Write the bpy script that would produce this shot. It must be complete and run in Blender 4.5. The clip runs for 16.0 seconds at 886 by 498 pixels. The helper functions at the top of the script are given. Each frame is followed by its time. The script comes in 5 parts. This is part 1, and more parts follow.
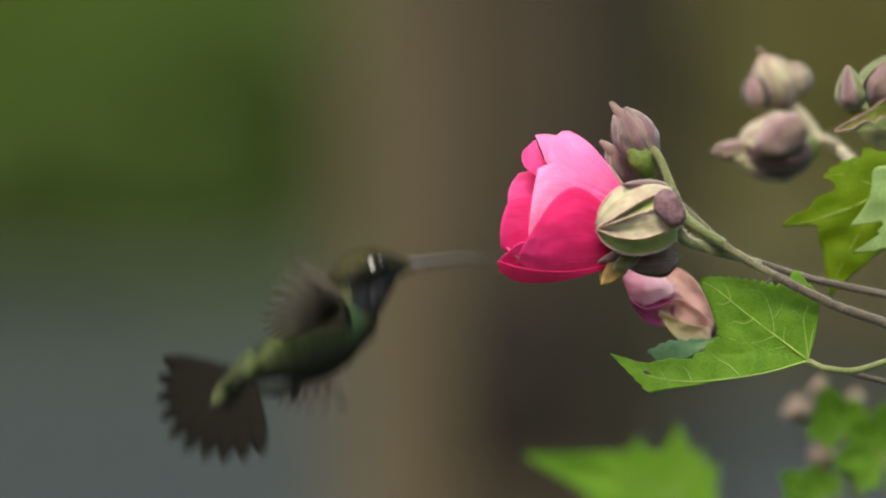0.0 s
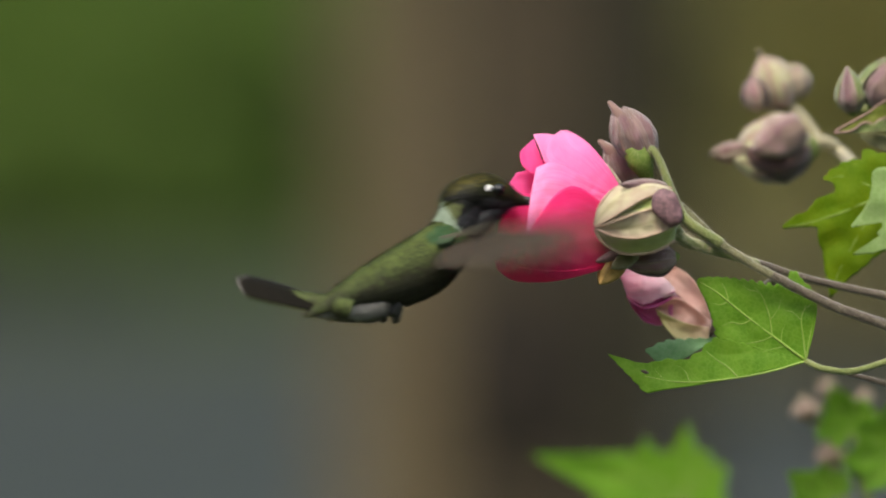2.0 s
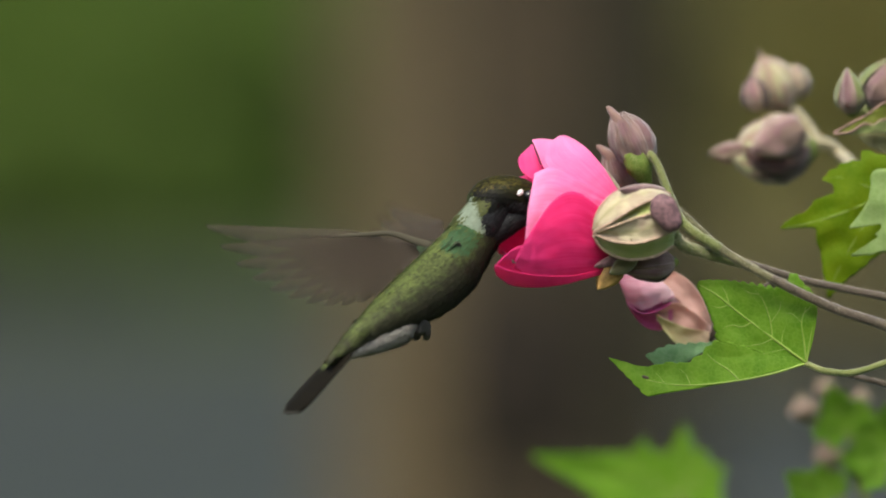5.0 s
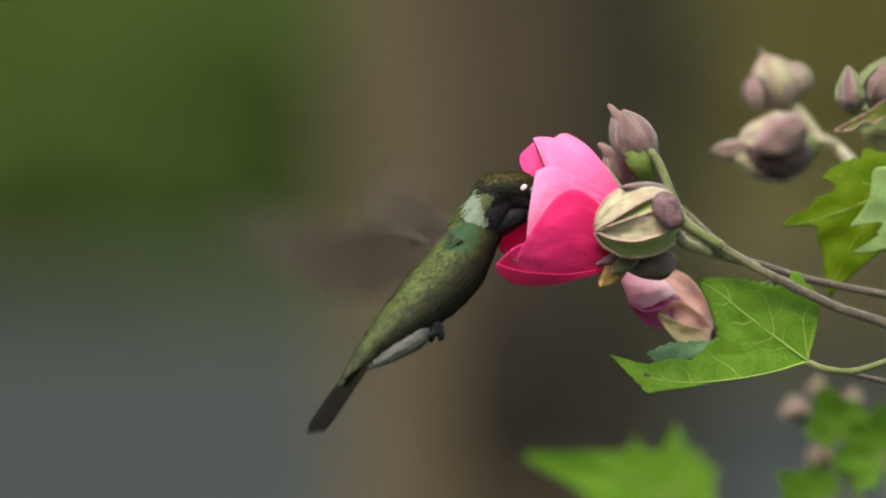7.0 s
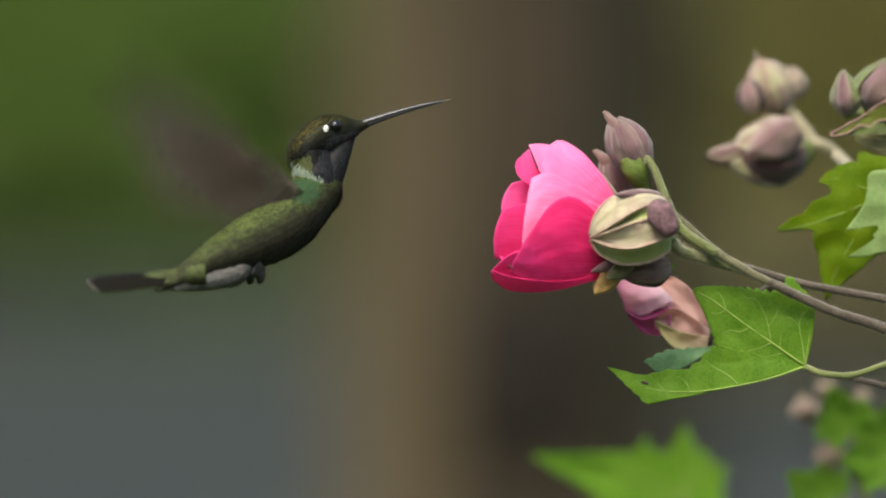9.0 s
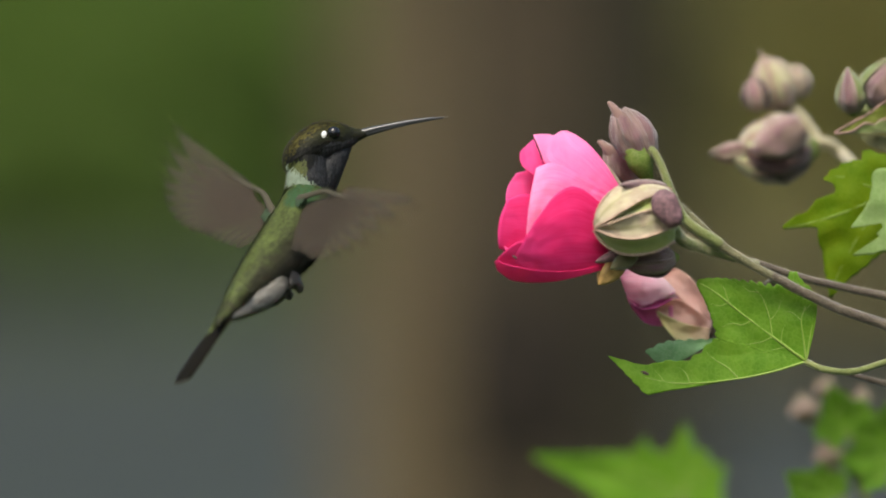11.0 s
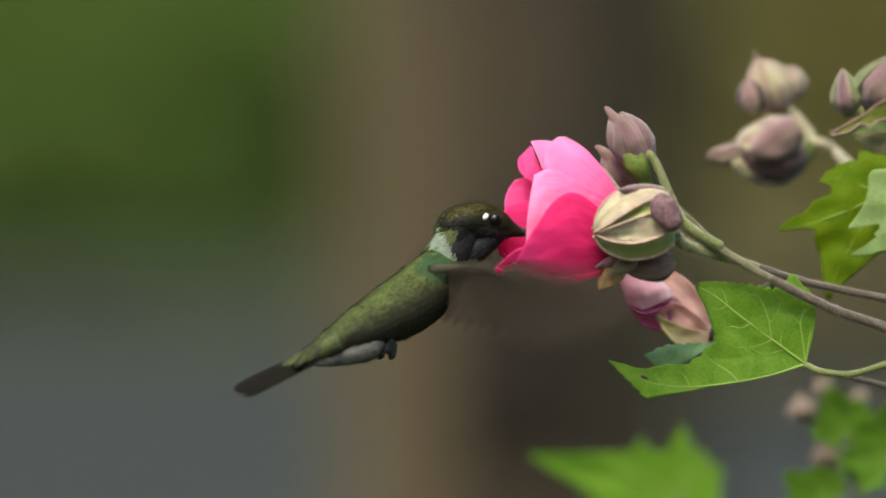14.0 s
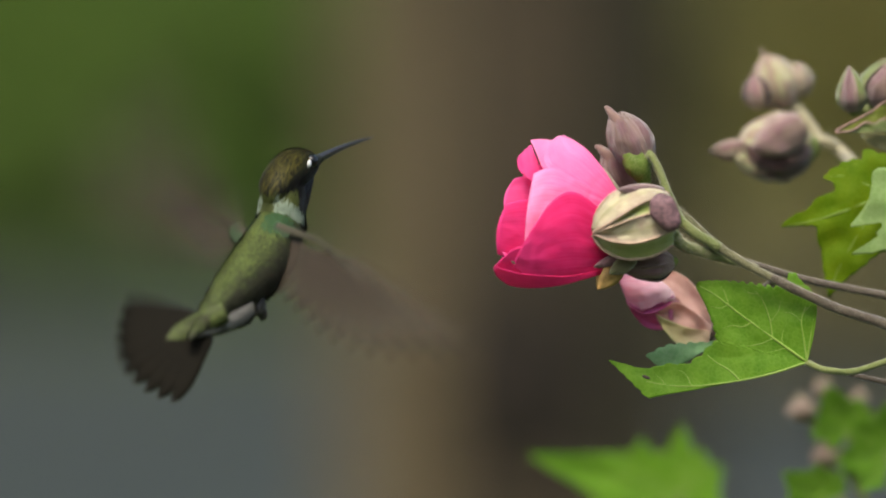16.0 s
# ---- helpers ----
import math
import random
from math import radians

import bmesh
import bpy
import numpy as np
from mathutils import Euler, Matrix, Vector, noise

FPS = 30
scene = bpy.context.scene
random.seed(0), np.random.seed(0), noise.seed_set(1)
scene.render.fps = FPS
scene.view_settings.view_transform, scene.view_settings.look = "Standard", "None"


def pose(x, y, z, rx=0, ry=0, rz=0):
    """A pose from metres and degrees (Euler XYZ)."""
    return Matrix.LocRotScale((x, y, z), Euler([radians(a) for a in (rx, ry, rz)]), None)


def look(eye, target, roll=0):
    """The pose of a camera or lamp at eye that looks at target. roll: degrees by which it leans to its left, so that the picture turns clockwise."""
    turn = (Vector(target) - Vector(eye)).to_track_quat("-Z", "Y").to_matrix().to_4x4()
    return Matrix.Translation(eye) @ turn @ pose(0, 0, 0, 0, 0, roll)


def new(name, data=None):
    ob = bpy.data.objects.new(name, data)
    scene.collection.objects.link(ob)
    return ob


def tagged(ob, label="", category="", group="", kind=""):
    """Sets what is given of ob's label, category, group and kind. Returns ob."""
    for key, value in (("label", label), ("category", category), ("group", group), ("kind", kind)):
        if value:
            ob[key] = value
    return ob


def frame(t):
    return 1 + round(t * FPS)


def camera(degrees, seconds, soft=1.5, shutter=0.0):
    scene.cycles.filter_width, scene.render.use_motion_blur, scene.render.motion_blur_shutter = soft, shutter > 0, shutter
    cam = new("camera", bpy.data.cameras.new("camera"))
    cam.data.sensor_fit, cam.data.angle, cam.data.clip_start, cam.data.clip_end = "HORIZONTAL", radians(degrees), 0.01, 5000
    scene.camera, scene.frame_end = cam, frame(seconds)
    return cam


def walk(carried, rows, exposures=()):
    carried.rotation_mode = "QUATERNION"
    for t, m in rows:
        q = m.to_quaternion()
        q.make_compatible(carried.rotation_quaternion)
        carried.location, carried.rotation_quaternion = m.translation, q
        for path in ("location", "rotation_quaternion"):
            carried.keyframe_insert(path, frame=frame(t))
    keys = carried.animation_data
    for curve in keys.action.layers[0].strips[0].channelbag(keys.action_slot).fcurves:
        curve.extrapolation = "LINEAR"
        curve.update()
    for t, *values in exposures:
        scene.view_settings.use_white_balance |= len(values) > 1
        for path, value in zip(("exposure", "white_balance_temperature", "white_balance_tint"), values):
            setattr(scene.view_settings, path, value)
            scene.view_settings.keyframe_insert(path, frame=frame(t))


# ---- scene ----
# Shot space: x to the right, y away from the eye, z up, tilted down a little; U is the drawing unit (0.18 mm).
U = 0.00018
FAR = 2.6925
TILT = 6.0
BOARD = Matrix.Translation((0, 0, 1.45)) @ pose(0, 0, 0, -TILT)
EYE = BOARD @ Vector((0, -FAR, 0))

cam = camera(6.0, 16.0, soft=2.0, shutter=0.9)
cam.data.dof.use_dof = True
cam.data.dof.focus_distance = FAR
cam.data.dof.aperture_fstop = 4.3
STAND = look(EYE, BOARD @ Vector((0, 0, 0)))
walk(cam, [(0.0, STAND), (16.0, STAND)], [(0.0, 1.18, 6700, 6), (16.0, 1.18, 6700, 6)])

# ---- light: an overcast sky in a clearing ----
world = bpy.data.worlds.new("overcast_sky")
scene.world = world
world.use_nodes = True
wn = world.node_tree.nodes
sky = wn.new("ShaderNodeTexSky")
sky.sky_type, sky.sun_disc = "NISHITA", False
sky.sun_elevation, sky.sun_rotation = radians(60), radians(-160)
sky.dust_density, sky.ozone_density = 4.0, 1.0
world.node_tree.links.new(sky.outputs[0], wn["Background"].inputs[0])
wn["Background"].inputs[1].default_value = 0.12
sun = new("sun", bpy.data.lights.new("sun", "SUN"))
sun.data.energy, sun.data.angle, sun.data.color = 1.5, radians(25), (1.0, 0.95, 0.86)
sun.matrix_world = look((-2.0, -5.5, 11.5), (0, 0, 1.4))


# ---- materials ----
def material(name, rough=0.5, metal=0.0, spec=0.5):
    m = bpy.data.materials.new(name)
    m.use_nodes = True
    b = m.node_tree.nodes["Principled BSDF"]
    b.inputs["Roughness"].default_value = rough
    b.inputs["Metallic"].default_value = metal
    b.inputs["Specular IOR Level"].default_value = spec
    return m, m.node_tree, b


def node(tree, kind, **values):
    n = tree.nodes.new(kind)
    for k, v in values.items():
        n.inputs[k].default_value = v
    return n


def ramp(tree, fac, stops):
    n = tree.nodes.new("ShaderNodeValToRGB")
    e = n.color_ramp.elements
    while len(e) < len(stops):
        e.new(0.5)
    for el, (p, c) in zip(e, stops):
        el.position, el.color = p, (*c, 1)
    tree.links.new(fac, n.inputs[0])
    return n.outputs[0]


def blend(tree, fac, a, b, mode="MIX"):
    n = tree.nodes.new("ShaderNodeMix")
    n.data_type, n.blend_type = "RGBA", mode
    for sock, v in ((n.inputs[0], fac), (n.inputs[6], a), (n.inputs[7], b)):
        if isinstance(v, bpy.types.NodeSocket):
            tree.links.new(v, sock)
        else:
            sock.default_value = v if not isinstance(v, tuple) else (*v, 1)
    return n.outputs[2]


def coords(tree, which="Object", scale=(1, 1, 1)):
    c = tree.nodes.new("ShaderNodeTexCoord")
    m = tree.nodes.new("ShaderNodeMapping")
    m.inputs["Scale"].default_value = scale
    tree.links.new(c.outputs[which], m.inputs[0])
    return m.outputs[0]


def noisy(tree, vec, scale, detail=4.0, rough=0.6):
    n = node(tree, "ShaderNodeTexNoise", Scale=scale, Detail=detail, Roughness=rough)
    tree.links.new(vec, n.inputs["Vector"])
    return n.outputs[0]


def bump(tree, shader, height, strength, distance):
    n = node(tree, "ShaderNodeBump", Strength=strength, Distance=distance)
    tree.links.new(height, n.inputs["Height"])
    tree.links.new(n.outputs[0], shader.inputs["Normal"])


def uv_axis(tree, axis):
    s = tree.nodes.new("ShaderNodeSeparateXYZ")
    c = tree.nodes.new("ShaderNodeTexCoord")
    tree.links.new(c.outputs["UV"], s.inputs[0])
    return s.outputs[axis]


def thin(tree, shader, colour, amount):
    """Light that shows through a thin sheet: petals, leaves, vanes."""
    tr = tree.nodes.new("ShaderNodeBsdfTranslucent")
    tree.links.new(colour, tr.inputs[0])
    mix = node(tree, "ShaderNodeMixShader", Fac=amount)
    tree.links.new(shader.outputs[0], mix.inputs[1])
    tree.links.new(tr.outputs[0], mix.inputs[2])
    tree.links.new(mix.outputs[0], tree.nodes["Material Output"].inputs[0])


def petal_material(name, base, tip, edge, translucent=0.4, vein=0.7):
    m, t, b = material(name, 0.55, 0.0, 0.3)
    streak = noisy(t, coords(t, "UV", (26, 1.6, 1)), 1.0, 5.0)
    blot = noisy(t, coords(t, "Object"), 90.0, 3.0)
    c = ramp(t, uv_axis(t, 1), [(0.0, base), (0.55, tip), (1.0, edge)])
    c = blend(t, ramp(t, streak, [(0.35, (0, 0, 0)), (0.72, (vein, vein, vein))]), c, tuple(min(1, v * 1.2 + 0.05) for v in edge))
    c = blend(t, ramp(t, blot, [(0.4, (0, 0, 0)), (0.8, (0.3, 0.3, 0.3))]), c, base)
    t.links.new(c, b.inputs["Base Color"])
    bump(t, b, streak, 0.22, 0.0004)
    thin(t, b, c, translucent)
    return m


def leaf_material(name, dark, light, worn, translucent=0.25):
    m, t, b = material(name, 0.6, 0.0, 0.15)
    v = coords(t, "Object")
    c = ramp(t, noisy(t, v, 110.0, 5.0), [(0.3, dark), (0.7, light)])
    c = blend(t, ramp(t, noisy(t, v, 420.0, 3.0), [(0.62, (0, 0, 0)), (0.78, (0.4, 0.4, 0.4))]), c, worn)
    t.links.new(c, b.inputs["Base Color"])
    net = node(t, "ShaderNodeTexVoronoi", Scale=560.0)
    net.feature = "DISTANCE_TO_EDGE"
    t.links.new(v, net.inputs["Vector"])
    c = blend(t, ramp(t, net.outputs["Distance"], [(0.0, (0.28, 0.28, 0.28)), (0.09, (0, 0, 0))]), c, worn)
    t.links.new(c, b.inputs["Base Color"])
    puff = node(t, "ShaderNodeMath")
    puff.operation = "ADD"
    t.links.new(ramp(t, net.outputs["Distance"], [(0.0, (0, 0, 0)), (0.3, (1, 1, 1))]), puff.inputs[0])
    t.links.new(noisy(t, v, 500.0, 4.0), puff.inputs[1])
    bump(t, b, puff.outputs[0], 0.16, 0.0004)
    thin(t, b, c, translucent)
    return m


def sepal_material(name, edge, field, blush, low):
    """Sepals: pale raised margins, a green field, a brown-purple blush towards the keel."""
    m, t, b = material(name, 0.7, 0.0, 0.25)
    v = coords(t, "Object")
    across = node(t, "ShaderNodeMath", **{})
    across.operation = "ABSOLUTE"
    t.links.new(uv_axis(t, 0), across.inputs[0])
    wob = node(t, "ShaderNodeMath")
    wob.operation = "MULTIPLY_ADD"
    wob.inputs[1].default_value = 0.35
    t.links.new(noisy(t, v, 300.0, 4.0), wob.inputs[0])
    t.links.new(across.outputs[0], wob.inputs[2])
    c = ramp(t, wob.outputs[0], [(0.22, blush), (0.42, field), (0.68, field), (0.92, edge), (1.05, edge)])
    c = blend(t, ramp(t, noisy(t, v, 110.0, 3.0), [(0.43, (0, 0, 0)), (0.55, (0.85, 0.85, 0.85))]), c, low)
    fibre = noisy(t, coords(t, "UV", (9, 1.3, 1)), 1.0, 6.0)
    info = t.nodes.new("ShaderNodeObjectInfo")
    c = blend(t, ramp(t, info.outputs["Random"], [(0.0, (0, 0, 0)), (1.0, (0.4, 0.4, 0.4))]), c, blush)
    c = blend(t, ramp(t, fibre, [(0.4, (0, 0, 0)), (0.7, (0.45, 0.45, 0.45))]), c, edge)
    t.links.new(c, b.inputs["Base Color"])
    b.inputs["Sheen Weight"].default_value = 0.35
    b.inputs["Sheen Roughness"].default_value = 0.5
    bump(t, b, fibre, 0.7, 0.0010)
    return m


def stem_material(name, dark, light, scale=600.0):
    m, t, b = material(name, 0.75, 0.0, 0.25)
    v = coords(t, "Object")
    c = ramp(t, noisy(t, v, 160.0, 5.0), [(0.3, dark), (0.7, light)])
    c = blend(t, ramp(t, noisy(t, v, 1400.0, 3.0), [(0.5, (0, 0, 0)), (0.75, (0.5, 0.5, 0.5))]), c, tuple(min(1, x * 1.5) for x in light))
    t.links.new(c, b.inputs["Base Color"])
    b.inputs["Sheen Weight"].default_value = 0.4
    bump(t, b, noisy(t, v, scale * 2, 4.0), 0.8, 0.0010)
    return m


def plumage_material(name, stops, rough, metal, fleck, spec=0.4, cell=900.0, span=1.0, share=0.8):
    """Feathers: colour that shifts from back to belly (local z), with feather flecks."""
    m, t, b = material(name, rough, metal, spec)
    v = coords(t, "Object")
    s = t.nodes.new("ShaderNodeSeparateXYZ")
    t.links.new(v, s.inputs[0])
    mad = node(t, "ShaderNodeMath")
    mad.operation = "MULTIPLY_ADD"
    mad.inputs[1].default_value, mad.inputs[2].default_value = 40.0, 0.5
    t.links.new(s.outputs[2], mad.inputs[0])
    add = node(t, "ShaderNodeMath")
    add.operation = "MULTIPLY_ADD"
    add.inputs[1].default_value = 0.45
    t.links.new(noisy(t, v, 260.0, 4.0), add.inputs[0])
    t.links.new(mad.outputs[0], add.inputs[2])
    div = node(t, "ShaderNodeMath")
    div.operation = "DIVIDE"
    div.inputs[1].default_value = span
    t.links.new(add.outputs[0], div.inputs[0])
    c = ramp(t, div.outputs[0], [(min(1, q / span), k) for q, k in stops])
    isl = t.nodes.new("ShaderNodeNewGeometry")
    c = blend(t, ramp(t, isl.outputs["Random Per Island"], [(0.3, (0, 0, 0)), (1.0, (share, share, share))]), c, fleck)
    t.links.new(c, b.inputs["Base Color"])
    vor = node(t, "ShaderNodeTexVoronoi", Scale=cell)
    t.links.new(v, vor.inputs["Vector"])
    bump(t, b, vor.outputs["Distance"], 0.14, 0.0003)
    return m


def plain_material(name, colour, rough=0.4, metal=0.0, spec=0.5, grain=0.2, scale=300.0):
    m, t, b = material(name, rough, metal, spec)
    n = noisy(t, coords(t, "Object"), scale, 4.0)
    dark = tuple(c * (1 - grain) for c in colour)
    light = tuple(min(1, c * (1 + grain)) for c in colour)
    t.links.new(ramp(t, n, [(0.3, dark), (0.7, light)]), b.inputs["Base Color"])
    bump(t, b, n, 0.15, 0.001)
    return m


def vane_material(name, dark, light, edge, translucent, gaps=0.0):
    m, t, b = material(name, 0.8, 0.0, 0.08)
    barb = noisy(t, coords(t, "UV", (9, 9, 1)), 1.0, 4.0)
    c = ramp(t, barb, [(0.3, dark), (0.75, light)])
    c = blend(t, ramp(t, uv_axis(t, 1), [(0.95, (0, 0, 0)), (0.985, (1, 1, 1))]), c, edge)
    t.links.new(c, b.inputs["Base Color"])
    bump(t, b, barb, 0.1, 0.0003)
    thin(t, b, c, translucent)
    if gaps:
        out = t.nodes["Material Output"]
        mix = node(t, "ShaderNodeMixShader", Fac=gaps)
        t.links.new(out.inputs[0].links[0].from_socket, mix.inputs[1])
        t.links.new(node(t, "ShaderNodeBsdfTransparent").outputs[0], mix.inputs[2])
        t.links.new(mix.outputs[0], out.inputs[0])
    return m


PETAL = petal_material("pink_petal", (0.80, 0.010, 0.125), (0.86, 0.018, 0.19), (0.92, 0.055, 0.30), vein=0.45)
PETAL_PALE = petal_material("pale_pink_petal", (0.90, 0.04, 0.25), (0.94, 0.15, 0.41), (0.96, 0.31, 0.57))
PETAL_OLD = petal_material("wilted_petal", (0.82, 0.30, 0.48), (0.95, 0.66, 0.73), (0.96, 0.78, 0.80), 0.55)
PETAL_IN = petal_material("inner_pink_petal", (0.88, 0.035, 0.25), (0.92, 0.06, 0.33), (0.95, 0.14, 0.45), 0.6)
PETAL_PEACH = petal_material("peach_petal", (0.66, 0.40, 0.30), (0.80, 0.52, 0.46), (0.86, 0.62, 0.58), 0.45, 0.5)
SEPAL_CREAM = sepal_material("cream_sepal", (0.50, 0.40, 0.30), (0.56, 0.50, 0.32), (0.36, 0.33, 0.16), (0.34, 0.23, 0.18))
SEPAL_LIME = sepal_material("lime_sepal", (0.42, 0.42, 0.17), (0.26, 0.32, 0.07), (0.20, 0.27, 0.05), (0.30, 0.33, 0.10))
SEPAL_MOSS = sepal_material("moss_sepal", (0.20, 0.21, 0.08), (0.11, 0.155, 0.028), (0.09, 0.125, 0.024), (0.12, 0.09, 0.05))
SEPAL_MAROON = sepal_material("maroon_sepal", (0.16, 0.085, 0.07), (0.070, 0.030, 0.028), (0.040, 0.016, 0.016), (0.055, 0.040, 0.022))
SEPAL_BLUSH = sepal_material("blush_sepal", (0.36, 0.27, 0.21), (0.26, 0.13, 0.14), (0.20, 0.075, 0.095), (0.36, 0.31, 0.19))
SEPAL_RIM = plain_material("sepal_margin", (0.42, 0.30, 0.22), 0.85, grain=0.35, scale=600)
STIPULE_LIGHT = plain_material("brown_rim", (0.23, 0.145, 0.11), 0.75, grain=0.3, scale=500)
LEAF_OLIVE = leaf_material("olive_leaf", (0.12, 0.145, 0.02), (0.19, 0.21, 0.04), (0.22, 0.24, 0.08), 0.3)
LEAF_PALE = leaf_material("pale_leaf", (0.17, 0.27, 0.075), (0.24, 0.34, 0.12), (0.32, 0.40, 0.19), 0.25)
SEPAL = sepal_material("bud_sepal", (0.74, 0.65, 0.46), (0.24, 0.29, 0.07), (0.30, 0.17, 0.14), (0.13, 0.17, 0.04))
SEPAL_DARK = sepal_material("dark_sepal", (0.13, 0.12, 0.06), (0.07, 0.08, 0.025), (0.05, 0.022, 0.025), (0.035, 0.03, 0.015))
SEPAL_MAUVE = sepal_material("mauve_sepal", (0.29, 0.20, 0.175), (0.17, 0.085, 0.095), (0.115, 0.05, 0.06), (0.17, 0.12, 0.085))
SEPAL_DULL = sepal_material("dull_sepal", (0.26, 0.19, 0.14), (0.22, 0.16, 0.11), (0.19, 0.10, 0.085), (0.15, 0.15, 0.06))
SEPAL_PALE = sepal_material("pale_sepal", (0.46, 0.44, 0.26), (0.36, 0.36, 0.17), (0.22, 0.12, 0.10), (0.26, 0.14, 0.13))
PETAL_PLUM = petal_material("plum_petal", (0.42, 0.05, 0.22), (0.55, 0.10, 0.32), (0.70, 0.25, 0.45), 0.4)
CALYX = petal_material("pale_calyx", (0.46, 0.46, 0.17), (0.66, 0.60, 0.32), (0.80, 0.62, 0.48), 0.5, 0.5)
SEPAL_OLIVE = sepal_material("olive_sepal", (0.46, 0.43, 0.25), (0.24, 0.27, 0.09), (0.15, 0.065, 0.075), (0.18, 0.09, 0.09))
STIPULE = plain_material("brown_bract", (0.150, 0.080, 0.088), 0.75, grain=0.6, scale=700)
AMBER = plain_material("amber_bract", (0.36, 0.22, 0.07), 0.6, grain=0.4, scale=400)
CUP_GREEN = leaf_material("bud_base_green", (0.06, 0.105, 0.012), (0.16, 0.21, 0.045), (0.3, 0.3, 0.14), 0.05)
LEAF = leaf_material("green_leaf", (0.072, 0.185, 0.007), (0.145, 0.285, 0.022), (0.22, 0.34, 0.06), 0.32)
LEAF_BLUE = leaf_material("leaf_back", (0.12, 0.26, 0.10), (0.20, 0.36, 0.17), (0.3, 0.42, 0.25), 0.15)
LEAF_YELLOW = leaf_material("yellow_green_leaf", (0.095, 0.19, 0.002), (0.165, 0.25, 0.005), (0.22, 0.30, 0.03), 0.4)
LEAF_FRESH = leaf_material("fresh_leaf", (0.09, 0.23, 0.010), (0.155, 0.33, 0.02), (0.24, 0.36, 0.08), 0.35)
HAIR = plain_material("stem_hair", (0.42, 0.38, 0.26), 0.8, grain=0.1)
VEIN = plain_material("leaf_vein", (0.19, 0.29, 0.04), 0.55, grain=0.2)
STEM = stem_material("brown_stem", (0.048, 0.035, 0.025), (0.118, 0.092, 0.064))
STEM_GREEN = stem_material("green_stem", (0.095, 0.125, 0.028), (0.205, 0.225, 0.075))
STEM_OLIVE = stem_material("olive_stem", (0.075, 0.076, 0.032), (0.175, 0.160, 0.082))
STEM_PALE = stem_material("pale_stem", (0.24, 0.215, 0.12), (0.37, 0.325, 0.20))


# ---- building helpers ----
def spot(a, b, d=0.0):
    """Drawing units across and down, and millimetres behind the flower, as metres in the shot frame."""
    k = U * (1 + d / 1000 / FAR)
    return Vector(((a - 784) * k, d / 1000, (441 - b) * k))


ORIGIN = {}


def thing(name, at, label, category, group="", kind=""):
    ob = new(name)
    ob.empty_display_size = 0.01
    ob.matrix_world = BOARD @ Matrix.Translation(at)
    ORIGIN[ob] = Vector(at)
    return tagged(ob, label, category, group, kind)


def mesh_of(name, bm, mats, smooth=True):
    me = bpy.data.meshes.new(name)
    if smooth:
        for f in bm.faces:
            f.smooth = True
    bm.to_mesh(me)
    bm.free()
    for m in mats if isinstance(mats, (list, tuple)) else [mats]:
        me.materials.append(m)
    return me


def part(name, bm, mats, parent, label="", at=None, kind=""):
    """One mesh under a thing or a part; at: its joint, in the same space as the mesh's points."""
    o = ORIGIN.get(parent, Vector((0, 0, 0)))
    at = o if at is None else Vector(at)
    bmesh.ops.translate(bm, verts=bm.verts, vec=-at)
    ob = new(name, mesh_of(name, bm, mats))
    ob.parent = parent
    ob.location = at - o
    ORIGIN[ob] = at
    return tagged(ob, label, kind=kind)


def curve_points(pts, n):
    """Catmull-Rom through the points."""
    p = [2 * pts[0] - pts[1]] + list(pts) + [2 * pts[-1] - pts[-2]]
    out = []
    for i in range(1, len(p) - 2):
        for j in range(n):
            t = j / n
            a, b, c, d = p[i - 1], p[i], p[i + 1], p[i + 2]
            out.append(0.5 * (2 * b + (c - a) * t + (2 * a - 5 * b + 4 * c - d) * t * t + (3 * b - a - 3 * c + d) * t ** 3))
    return out + [pts[-1]]


def tube(bm, pts, radii, sides=10, steps=8, mat=0, rough=0.0):
    """A round stem along the points with a radius at each."""
    path = curve_points(pts, steps)
    up = Vector((0.13, 0.31, 0.94))
    rings = []
    for i, p in enumerate(path):
        d = (path[min(i + 1, len(path) - 1)] - path[max(i - 1, 0)]).normalized()
        e = d.cross(up).normalized()
        f = e.cross(d)
        x = i / (len(path) - 1) * (len(radii) - 1)
        k = min(int(x), len(radii) - 2)
        r = radii[k] + (radii[k + 1] - radii[k]) * (x - k)
        ring = []
        for j in range(sides):
            w = j / sides * math.tau
            q = r * (1 + rough * noise.noise(Vector((p.x * 400, w * 2, p.z * 400))))
            ring.append(bm.verts.new(p + (e * math.cos(w) + f * math.sin(w)) * q))
        rings.append(ring)
    for r0, r1 in zip(rings, rings[1:]):
        for j in range(sides):
            bm.faces.new((r0[j], r0[(j + 1) % sides], r1[(j + 1) % sides], r1[j])).material_index = mat
    bm.faces.new(rings[0][::-1]).material_index = mat
    bm.faces.new(rings[-1]).material_index = mat
    return bm


